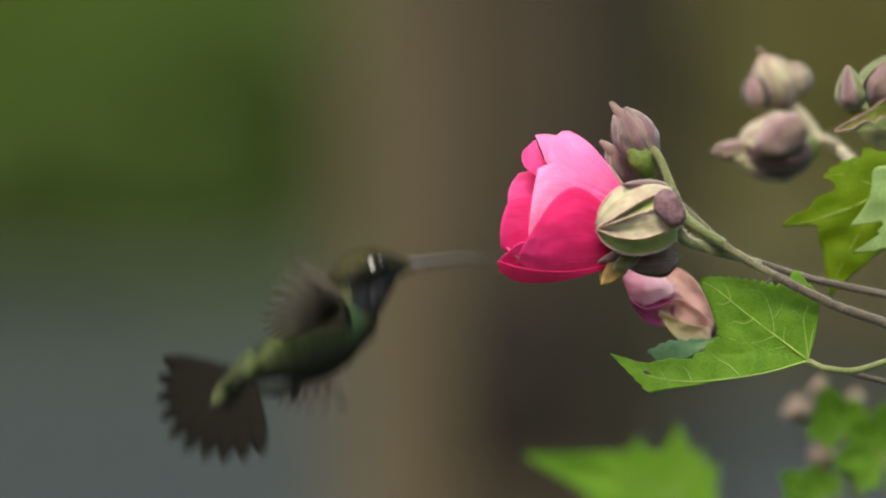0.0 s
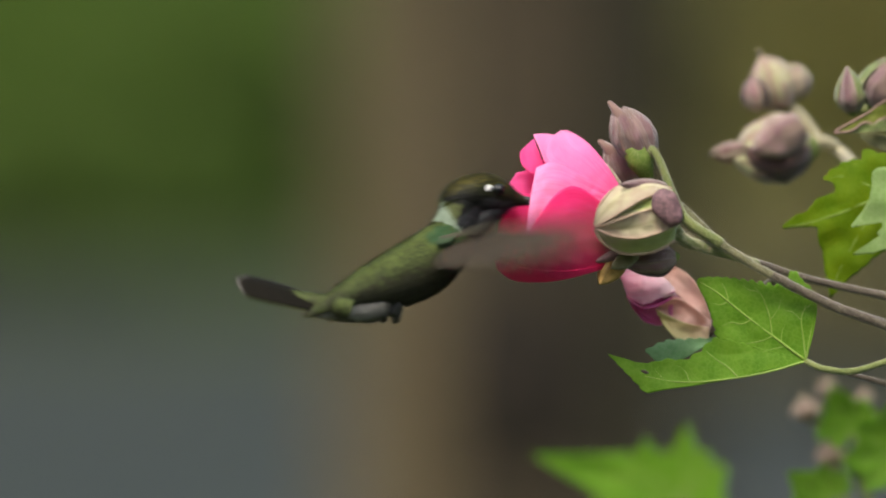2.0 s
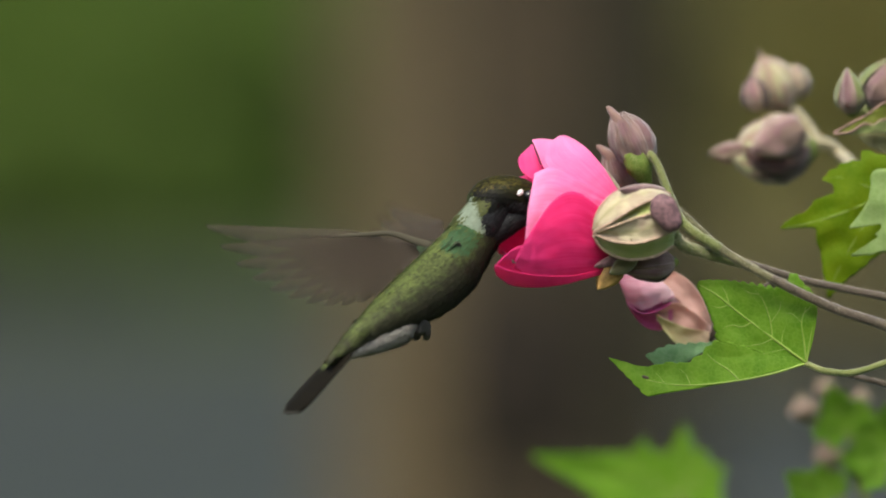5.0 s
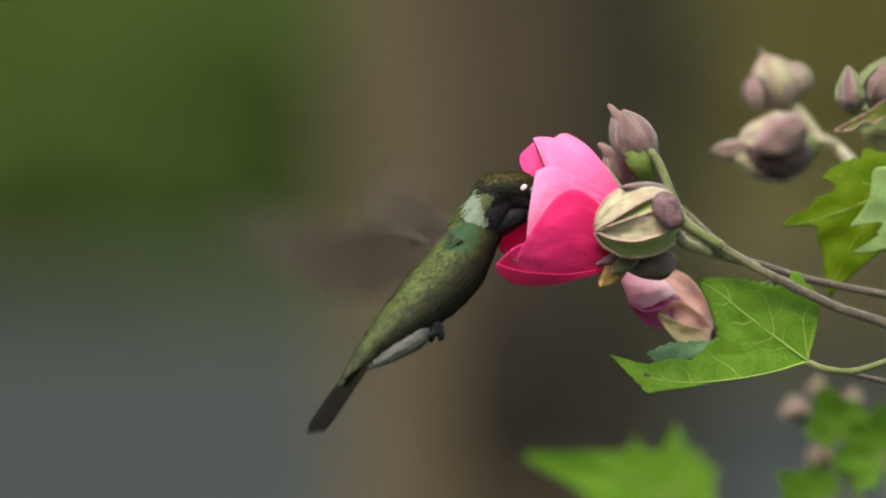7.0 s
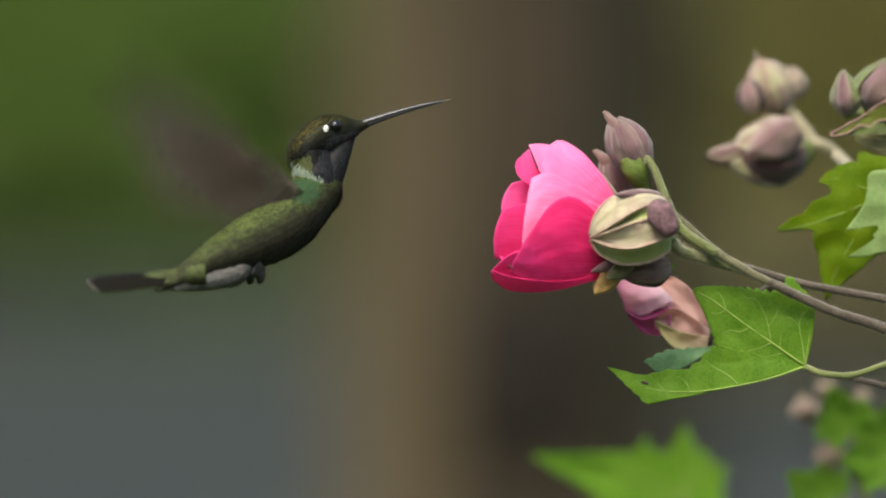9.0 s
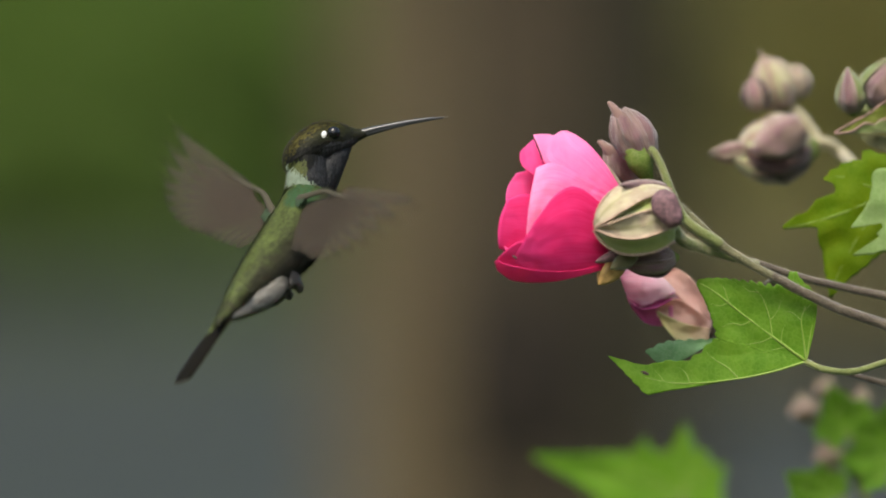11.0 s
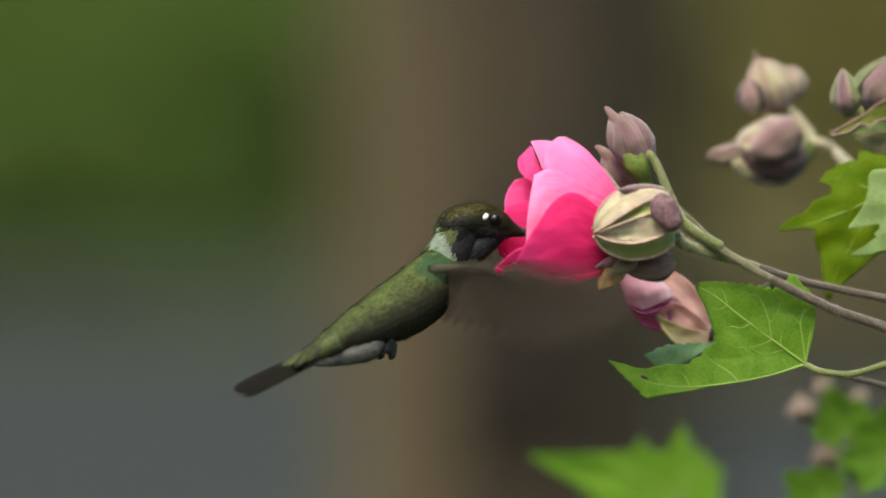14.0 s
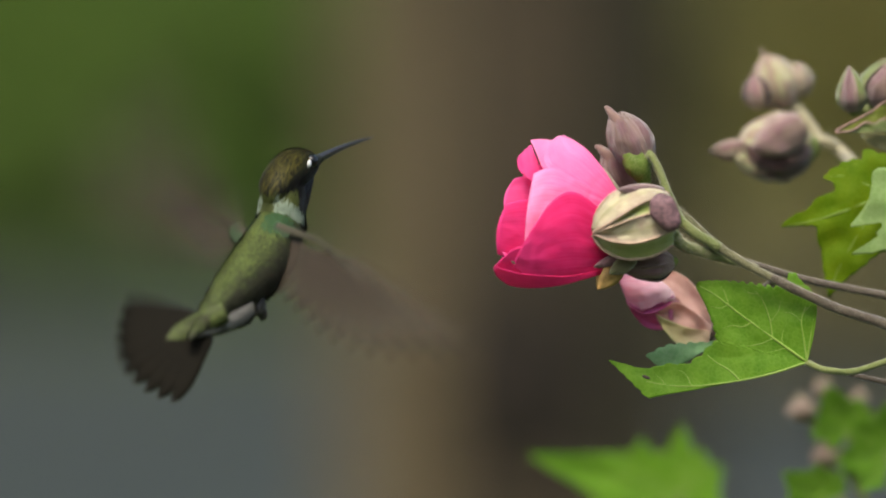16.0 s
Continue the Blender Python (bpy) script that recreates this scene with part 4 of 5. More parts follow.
patch(bm, [(1605, 385)], [(1600, 292), (1562, 297), (1546, 303), (1543, 333), (1537, 356), (1524, 377), (1506, 402), (1532, 395), (1554, 389), (1563, 400), (1553, 412), (1557, 420), (1532, 438), (1509, 450), (1542, 448), (1570, 441), (1605, 436)], pale_leaf, rows=16, cols=110, teeth=16, tooth=3.5, seed=9)
part("leaf", bm, LEAF_PALE, buds, "pale green leaf underside", at=spot(1605, 385, 22))
rim_line, wavy, under = [(1477, 233), (1510, 215), (1540, 198), (1560, 183), (1605, 160)], [(1478, 236), (1508, 231), (1530, 217), (1548, 219), (1562, 210), (1605, 203)], [(1480, 237), (1515, 236), (1560, 234), (1605, 232)]
bm = bmesh.new()
patch(bm, wavy, rim_line, lambda p, q: 34 + (p - 1478) * 0.03, rows=12, cols=30, crumple=0.8, seed=3)
patch(bm, under, wavy, lambda p, q: 30 + (p - 1478) * 0.03, rows=12, cols=30, crumple=0.8, seed=4, mat=1)
patch(bm, [(1522, 242), (1540, 256), (1568, 268), (1605, 280)], [(1522, 239), (1545, 236), (1570, 240), (1605, 244)], lambda p, q: 36, rows=8, cols=20, crumple=1.0, seed=5, mat=1)
ribbon(bm, rim_line, lambda p, q: 34 + (p - 1478) * 0.03, 2.2, 0.2, 2, 0.9)
ribbon(bm, wavy, lambda p, q: 30 + (p - 1478) * 0.03, 2.2, 0.2, 2, 0.9)
part("leaf", bm, [LEAF_OLIVE, SEPAL_MOSS, STIPULE_LIGHT], buds, "curled young leaf with brown rim", at=spot(1605, 236, 34))
stem_part("stem", buds, [(1640, 330, 70), (1630, 420, 70), (1660, 545, 40), (1680, 640, 20)], [14, 15, 16, 17], STEM)

# ---- lower growth, nearer the ground and further back ----
low = thing("hibiscus_branch", spot(1300, 950, 254), "low hibiscus shoot with broad bright green leaf", "flower branch", "hibiscus branches")
r = spot(1190, 880, 250)
bm = lobed_leaf(r, [(164.5, 316 * U, 3.6), (146, 150 * U, 1.4), (88, 145 * U, 2.2), (35, 105 * U, 1.0), (62, 105 * U, 1.0), (195, 210 * U, 1.3), (330, 110 * U, 1.0), (262, 170 * U, 1.4)], -60, 240, (X, Z), 0.012, 44, 12, spokes=110)
part("leaf", bm, [LEAF_FRESH, VEIN], low, at=r)
stem_part("leaf_stalk", low, [(1190, 882, 251), (1230, 930, 252), (1300, 1000, 248), (1420, 1150, 236)], [8, 8, 9, 10], STEM_GREEN)
shoot = thing("hibiscus_branch", spot(1560, 980, 170), "hibiscus shoot with pale buds and young leaves", "flower branch", "hibiscus branches")
bud("bud", shoot, spot(1412, 752, 178), spot(1400, 696, 178), 27 * U, SEPAL_DULL, 41, "", 0.3)
bud("bud", shoot, spot(1438, 712, 178), spot(1452, 662, 178), 18 * U, SEPAL_DULL, 42, "", 0.3)
bud("bud", shoot, spot(1452, 838, 175), spot(1450, 764, 175), 27 * U, SEPAL_DULL, 43, "", 0.3)
bud("bud", shoot, spot(1508, 724, 181), spot(1510, 684, 181), 17 * U, SEPAL_DULL, 44, "", 0.3)
for a, bb, dd, lob, st, en, seed in (
        (1486, 772, 171, [(112, 105 * U, 1.3), (70, 80 * U, 1.2), (20, 60 * U, 1.2), (165, 60 * U, 1.2)], 0, 230, 51),
        (1562, 806, 167, [(140, 100 * U, 1.1), (95, 100 * U, 1.2), (185, 105 * U, 1.4), (230, 90 * U, 1.2)], 60, 260, 52),
        (1540, 830, 172, [(120, 80 * U, 1.1), (180, 70 * U, 1.2), (60, 80 * U, 1.2)], 20, 230, 54),
        (1446, 892, 163, [(142, 100 * U, 1.3), (100, 80 * U, 1.2), (180, 80 * U, 1.2), (60, 70 * U, 1.2)], 30, 210, 53)):
    bm = lobed_leaf(spot(a, bb, dd), lob, st, en, (X, Z), 0.006, 20, seed)
    part("leaf", bm, [LEAF_FRESH, VEIN], shoot, at=spot(a, bb, dd))
stem_part("stalk", shoot, [(1420, 750, 178), (1445, 770, 178), (1470, 800, 175), (1510, 870, 170), (1560, 980, 163), (1610, 1150, 156)], [7, 8, 8, 9, 10, 11], STEM_GREEN)
stem_part("stalk", shoot, [(1452, 848, 175), (1470, 880, 174), (1530, 930, 167), (1570, 1000, 163)], [7, 7, 8, 8], STEM_GREEN)
stem_part("stalk", shoot, [(1500, 728, 181), (1490, 770, 178), (1500, 850, 171)], [6, 6, 7], STEM_GREEN)
stem_part("stalk", shoot, [(1560, 800, 167), (1575, 860, 167), (1570, 1000, 163)], [6, 6, 7], STEM_GREEN)

# the shrub's cane, which carries the branches and stands in the ground
cane = thing("hibiscus_shrub", spot(1700, 900, 60), "woody hibiscus cane rooted in the ground", "shrub")
foot = BOARD.inverted() @ Vector((0.28, 0.05, -0.03))
top = spot(1668, 600, 10)
bm = bmesh.new()
tube(bm, [foot, foot.lerp(spot(1720, 1150, 60), 0.5) + Vector((0.02, 0, 0)), spot(1720, 1150, 60), spot(1690, 800, 30), top], [0.013, 0.011, 0.008, 0.0042, 0.0026], 14, 8, rough=0.2)
part("cane", bm, STEM, cane)
bm = bmesh.new()
tube(bm, [spot(1420, 1150, 236), spot(1560, 1400, 160), spot(1720, 1700, 90), foot.lerp(spot(1720, 1150, 60), 0.65) + Vector((0.012, 0, 0))], [0.002, 0.0025, 0.003, 0.004], 10, 8)
part("cane", bm, STEM, cane)
bm = bmesh.new()
tube(bm, [spot(1610, 1150, 156), spot(1640, 1250, 140), spot(1700, 1500, 90), foot.lerp(spot(1720, 1150, 60), 0.72) + Vector((0.01, 0, 0))], [0.002, 0.0025, 0.003, 0.004], 10, 8)
part("cane", bm, STEM, cane)


# ---- the hummingbird: x forward, y to its left, z up; its origin is the joint of the neck ----
# Grey-brown belly feathers, made darker still by belly shade put in the stops.
BACK = plumage_material("green_plumage", [(0.42, (0.024, 0.020, 0.015)), (0.66, (0.042, 0.042, 0.022)), (0.82, (0.076, 0.096, 0.029)), (0.97, (0.118, 0.152, 0.040))], 0.6, 0.05, (0.022, 0.024, 0.012), share=0.8, spec=0.18)
CROWN = plumage_material("bronze_black_plumage", [(0.30, (0.008, 0.008, 0.008)), (1.30, (0.009, 0.009, 0.008)), (1.5, (0.024, 0.025, 0.008)), (1.62, (0.050, 0.050, 0.011)), (1.75, (0.018, 0.019, 0.008))], 0.5, 0.12, (0.012, 0.013, 0.008), cell=1300.0, span=2.0, share=0.5, spec=0.12)
BACK_NAPE = plumage_material("nape_plumage", [(0.3, (0.046, 0.062, 0.016)), (0.9, (0.048, 0.058, 0.015))], 0.6, 0.05, (0.095, 0.105, 0.024), share=0.5, spec=0.2)
CAP = plumage_material("bronze_cap", [(0.2, (0.009, 0.009, 0.006)), (0.9, (0.012, 0.012, 0.006))], 0.5, 0.15, (0.14, 0.120, 0.022), share=0.65, spec=0.12)
THROAT = plumage_material("throat_plumage", [(0.2, (0.011, 0.0115, 0.012)), (0.9, (0.015, 0.0155, 0.017))], 0.5, 0.1, (0.050, 0.052, 0.054), share=0.7, spec=0.15)
COLLAR = plumage_material("pale_green_plumage", [(0.2, (0.165, 0.21, 0.155)), (0.8, (0.215, 0.265, 0.20))], 0.75, 0.0, (0.15, 0.19, 0.13), spec=0.15, share=0.6)
GLINT = plumage_material("glossy_green_plumage", [(0.2, (0.036, 0.066, 0.028)), (0.8, (0.046, 0.085, 0.032))], 0.55, 0.1, (0.034, 0.105, 0.048), spec=0.2, share=0.7)
WHITE = plumage_material("white_down", [(0.2, (0.22, 0.21, 0.185)), (0.8, (0.29, 0.275, 0.245))], 0.9, 0.0, (0.15, 0.14, 0.12), spec=0.1)
BILL = plain_material("black_bill", (0.025, 0.025, 0.028), 0.3, 0.0, 0.6)
EYE_M = plain_material("dark_eye", (0.004, 0.004, 0.005), 0.22, 0.0, 0.4, 0.0)
SPOT_M = plain_material("white_spot", (0.80, 0.80, 0.78), 0.7, grain=0.06)
TONGUE = plain_material("pale_tongue", (0.20, 0.17, 0.15), 0.5)
FOOT = plain_material("dark_foot", (0.02, 0.018, 0.016), 0.6)
VANE = vane_material("wing_vane", (0.085, 0.069, 0.053), (0.225, 0.185, 0.145), (0.19, 0.16, 0.125), 0.6, 0.63)
COVERT = plumage_material("wing_covert", [(0.3, (0.050, 0.048, 0.034)), (0.7, (0.055, 0.052, 0.036))], 0.9, 0.0, (0.065, 0.058, 0.042), spec=0.06)
SHOULDER = plumage_material("shoulder_plumage", [(0.3, (0.026, 0.042, 0.020)), (0.7, (0.030, 0.050, 0.024))], 0.65, 0.1, (0.040, 0.062, 0.030), spec=0.15)
TAILV = vane_material("tail_vane", (0.004, 0.0035, 0.0025), (0.011, 0.009, 0.005), (0.10, 0.095, 0.085), 0.03)


def loft(bm, stations, sides=28, mat=0):
    """A body of oval rings: (x, middle z, half height, half width)."""
    rings = []
    for x, z, rz, ry in stations:
        rings.append([bm.verts.new((x * U, math.sin(w) * ry * U, (z + math.cos(w) * rz) * U)) for w in (k / sides * math.tau for k in range(sides))])
    for r0, r1 in zip(rings, rings[1:]):
        for j in range(sides):
            bm.faces.new((r0[j], r1[j], r1[(j + 1) % sides], r0[(j + 1) % sides])).material_index = mat
    bm.faces.new(rings[0])
    bm.faces.new(rings[-1][::-1])
    return bm


def smooth_stations(st, n=5):
    p = curve_points([Vector((s[0], s[1], s[2])) for s in st], n)
    w = curve_points([Vector((s[0], s[3], 0)) for s in st], n)
    return [(a.x, a.y, a.z, b.y) for a, b in zip(p, w)]


def coat(bm, count, size, seed, keep, back=Vector((-1, 0, 0)), lift=0.2):
    """Small overlapping feathers that lie backwards on a mesh, where keep(place, normal) holds."""
    rnd = random.Random(seed)
    bmesh.ops.recalc_face_normals(bm, faces=bm.faces)
    faces = list(bm.faces)
    picks = rnd.choices(range(len(faces)), [f.calc_area() for f in faces], k=count)
    verts, out = [], []
    for i in picks:
        f = faces[i]
        c = [v.co for v in f.verts]
        m = rnd.randrange(1, len(c) - 1)
        u, v = rnd.random(), rnd.random()
        if u + v > 1:
            u, v = 1 - u, 1 - v
        p = (c[0] + (c[m] - c[0]) * u + (c[m + 1] - c[0]) * v) / U
        n = f.normal
        if not keep(p + Vector((rnd.gauss(0, 3), 0, rnd.gauss(0, 3))), n):
            continue
        p = p + n * lift
        lay = back(p) if callable(back) else back
        way = lay - n * lay.dot(n)
        if way.length < 0.15:
            continue
        way = (way.normalized() + n * rnd.uniform(0.0, 0.05) + Vector((rnd.gauss(0, 0.1), rnd.gauss(0, 0.1), rnd.gauss(0, 0.1)))).normalized()
        e = way.cross(n).normalized()
        s = size * rnd.uniform(0.7, 1.5)
        j = len(verts)
        verts += [p, p + way * s * 0.55 + e * s * 0.17 + n * 0.1, p + way * s + n * 0.25, p + way * s * 0.55 - e * s * 0.17 + n * 0.1]
        out += [(j, j + 1, j + 2), (j, j + 2, j + 3)]
    return [tuple(v * U) for v in verts], out


def plume_part(name, data, mat, parent, label=""):
    me = bpy.data.meshes.new(name)
    me.from_pydata(data[0], [], data[1])
    me.materials.append(mat)
    me.polygons.foreach_set("use_smooth", [True] * len(me.polygons))
    ob = new(name, me)
    ob.parent = parent
    ORIGIN[ob] = Vector((0, 0, 0))
    return tagged(ob, label, kind="stuff")


bird = new("hummingbird")
bird.empty_display_size = 0.02
ORIGIN[bird] = Vector((0, 0, 0))
tagged(bird, "green and black hummingbird with white eye spot, hovering at the flower", "bird")

TORSO = smooth_stations([(-385, -8, 4, 8), (-335, -8, 16, 20), (-280, -9, 27.6, 29.1), (-225, -14, 39.6, 40.4), (-170, -18, 48.8, 47), (-118, -19, 53.4, 50.8), (-70, -15, 53.4, 49.8), (-34, -7, 48.8, 44.2), (-6, -2, 42.3, 39.5), (16, 3, 38, 36), (32, 7, 26, 27)])


def on_shoulder(p, n):
    """The glossy green patch round each wing joint, towards the neck."""
    return abs(n.y) > 0.15 and ((p.x + 44) / 38) ** 2 + ((p.z - 24) / 22) ** 2 < 1 + 0.9 * noise.noise(p * 0.12)


bm = bmesh.new()
loft(bm, TORSO)
coats = [coat(bm, 48000, 11, 5, lambda p, n: not on_shoulder(p, n)), coat(bm, 48000, 9, 6, on_shoulder, lift=0.5)]
torso = part("body", bm, BACK, bird, "iridescent green back and dark grey-brown belly")
plume_part("plumage", coats[0], BACK, torso)
plume_part("shoulder_patch", coats[1], GLINT, torso, "glossy emerald shoulder feathers")
VENT = smooth_stations([(-358, -17, 6, 9), (-325, -24, 16, 18), (-275, -35, 25, 26), (-232, -44, 25, 31), (-200, -46, 11, 18)])
bm = bmesh.new()
loft(bm, VENT, 18)
down = coat(bm, 9000, 12, 31, lambda p, n: True)
part("vent_down", bm, WHITE, torso, "fluffy off-white undertail down")
plume_part("vent_plumage", down, WHITE, torso, "fluffy off-white undertail down")
for sgn in (-1, 1):
    bm = bmesh.new()
    y = sgn * 16
    tube(bm, [Vector(p) * U for p in ((-208, y, -52), (-198, y, -68), (-200, y, -80), (-206, y * 0.9, -86))], [17 * U, 14 * U, 9 * U, 3 * U], 12, 5, rough=0.5)
    part("foot", bm, FOOT, bird, "small dark foot drawn up in its down")

# head
SKULL = smooth_stations([(-41, 64, 7.36, 9.3), (-34, 69, 19.3, 20.5), (-20, 75, 28.5, 28.8), (4, 82, 35, 34.4), (30, 89, 35.4, 35.8), (52, 92, 31.3, 31.6), (72, 91, 24.4, 25.1), (88, 89.5, 16.1, 16.3), (103, 88.3, 10.1, 9.3), (114, 87.7, 6.44, 6.42)])
bm = bmesh.new()
loft(bm, SKULL)
tube(bm, [Vector(q) * U for q in ((-20, 0, -24), (-8, 0, 6), (2, 0, 40), (10, 0, 76))], [38 * U, 43 * U, 41 * U, 34 * U], 28, 6)
tube(bm, [Vector(q) * U for q in ((82, 0, 80), (62, 0, 68), (38, 0, 44), (12, 0, 14), (-14, 0, -6))], [9 * U, 19 * U, 26 * U, 30 * U, 25 * U], 24, 5)


def on_neck(p, n):
    """The pale wedge on the side of the neck, from the nape down to the breast."""
    u, v = (p.x + 37) * 0.544 - (p.z - 62) * 0.839, (p.x + 37) * 0.839 + (p.z - 62) * 0.544
    ragged = 9 * noise.noise(p * 0.16) + 7 * noise.noise(p * 0.5)
    return abs(n.y) > 0.42 + 0.02 * ragged and 4 + ragged < u < 62 + ragged and -13 - 0.08 * u + ragged < v < 9 + 0.16 * u + 0.5 * ragged and p.x < 12


def on_throat(p, n):
    return not on_neck(p, n) and (p.z < 92 - 0.9 * (50 - p.x) if p.x < 50 else p.z < 88) and p.x > -8 + (40 - p.z) * 0.25


def on_nape(p, n):
    return not on_neck(p, n) and not on_throat(p, n) and p.z < (70 if p.x < 0 else 34)


def on_cap(p):
    return p.z > 112 - max(0, 35 - p.x) * 0.5


def plain(p, n):
    return not on_neck(p, n) and not on_throat(p, n) and not on_nape(p, n)


def swept(p):
    """Head feathers turn downwards behind the crown."""
    k = min(1, max(0, (30 - p.x) / 50))
    return Vector((-1 + 0.8 * k, 0, -0.3 - 0.7 * k))


DOWN = Vector((-0.45, 0, -0.9)).normalized()
coats = [
    coat(bm, 36000, 7, 9, lambda p, n: p.x < 92 and plain(p, n) and not on_cap(p), swept),
    coat(bm, 40000, 7, 10, lambda p, n: p.x < 92 and on_throat(p, n), DOWN),
    coat(bm, 40000, 8, 11, on_nape, DOWN),
    coat(bm, 40000, 9, 12, on_neck, DOWN, 0.5),
    coat(bm, 40000, 6.5, 13, lambda p, n: p.x < 96 and plain(p, n) and on_cap(p), swept, 0.4)]
head = part("head", bm, CROWN, bird, "black head with bronze crown flecks")
plume_part("crown_plumage", coats[0], CROWN, head)
plume_part("cap_plumage", coats[4], CAP, head, "bronze-gold flecked cap")
plume_part("throat_plumage", coats[1], THROAT, head, "dark slate scaly throat")
plume_part("nape_plumage", coats[2], BACK_NAPE, head, "green nape feathers")
plume_part("collar_patch", coats[3], COLLAR, head, "pale green neck patch")
for name, z, r, drop in (("upper_bill", 90.5, 6.8, 0), ("lower_bill", 85.5, 5.6, 2.5)):
    bm = bmesh.new()
    tube(bm, [Vector((x - 14, 0, z + (x - 112) * (0.03 if drop else 0.006) + 2.5 * math.sin((x - 112) / 172 * math.pi) - 0.0002 * (x - 112) ** 2)) * U for x in (104, 138, 174, 210, 242, 268)], [r * U, r * 0.86 * U, r * 0.62 * U, r * 0.52 * U, r * 0.4 * U, 0.8 * U], 10, 5)
    part(name, bm, BILL, head)
bm = bmesh.new()
tube(bm, [Vector((x, 0, z)) * U for x, z in ((130, 88), (180, 89.5), (222, 88.5), (250, 87), (263, 86))], [1.2 * U, 1.1 * U, 1.0 * U, 0.9 * U, 0.4 * U], 6, 4)
tongue = part("tongue", bm, TONGUE, head, "thin pale tongue tip")
for sgn in (-1, 1):
    bm = bmesh.new()
    bmesh.ops.create_uvsphere(bm, u_segments=20, v_segments=14, radius=12 * U, matrix=Matrix.Translation(Vector((58, sgn * 25.2, 102)) * U))
    part("eye", bm, EYE_M, head, "glossy black eye")
    bm = bmesh.new()
    bmesh.ops.create_uvsphere(bm, u_segments=14, v_segments=10, radius=1.0, matrix=Matrix.Translation(Vector((41, sgn * 33.4, 103)) * U) @ pose(0, 0, 0, 0, 25, 0) @ Matrix.Diagonal((4.8 * U, 3.2 * U, 6.8 * U, 1)))
    part("eye_spot", bm, SPOT_M, head, "white spot behind the eye")


def feather(length, width, curve, tipness=2.4, flat=0.00012):
    """A feather along -x with its vane bowed sideways by curve."""
    grid = []
    for i in range(7):
        x = i / 3 - 1
        row = []
        for j in range(15):
            s = j / 14
            half = width / 2 * min(1, (s * 5 + 0.25)) * (1 - s ** tipness * 0.82)
            lead = 0.55 if x > 0 else 1.0
            row.append(Vector((-length * s + abs(x) * 0.1 * width, curve * s * s + x * half * lead, -0.10 * width * x * x + 0.0006 * math.sin(s * 3))))
        grid.append(row)
    bm = bmesh.new()
    sheet(bm, grid, flat)
    tube(bm, [Vector((-length * s, curve * s * s, 0.0001)) for s in (0, 0.25, 0.5, 0.75, 0.97)], [0.00022, 0.00005], 5, 2)
    return bm


# tail: ten feathers that open and close like a fan
TAIL_AT = Vector((-335, 0, -8)) * U
bm = bmesh.new()
loft(bm, smooth_stations([(-415, -6, 1.5, 4), (-400, -6, 4, 10), (-375, -7, 9, 17), (-335, -8, 16, 21), (-295, -8, 18, 20)]), 20)
rump = coat(bm, 5000, 10, 41, lambda p, n: True)
tail = part("tail", bm, BACK, bird, "dark bronze-green tail", at=TAIL_AT)
plume_part("tail_coverts", ([tuple(Vector(v) - TAIL_AT) for v in rump[0]], rump[1]), BACK, tail, "yellow-green tail coverts")
vanes = []
for k in range(10):
    u = k - 4.5
    fb = feather((164 - 3.0 * abs(u)) * U, 54 * U, 0.0, 6.0)
    ob = new("tail_feather", mesh_of("tail_feather", fb, TAILV))
    ob.parent = tail
    ob.location = Vector((-8, u * 2.2, -abs(u) * 0.9 + 4)) * U
    vanes.append((ob, u))


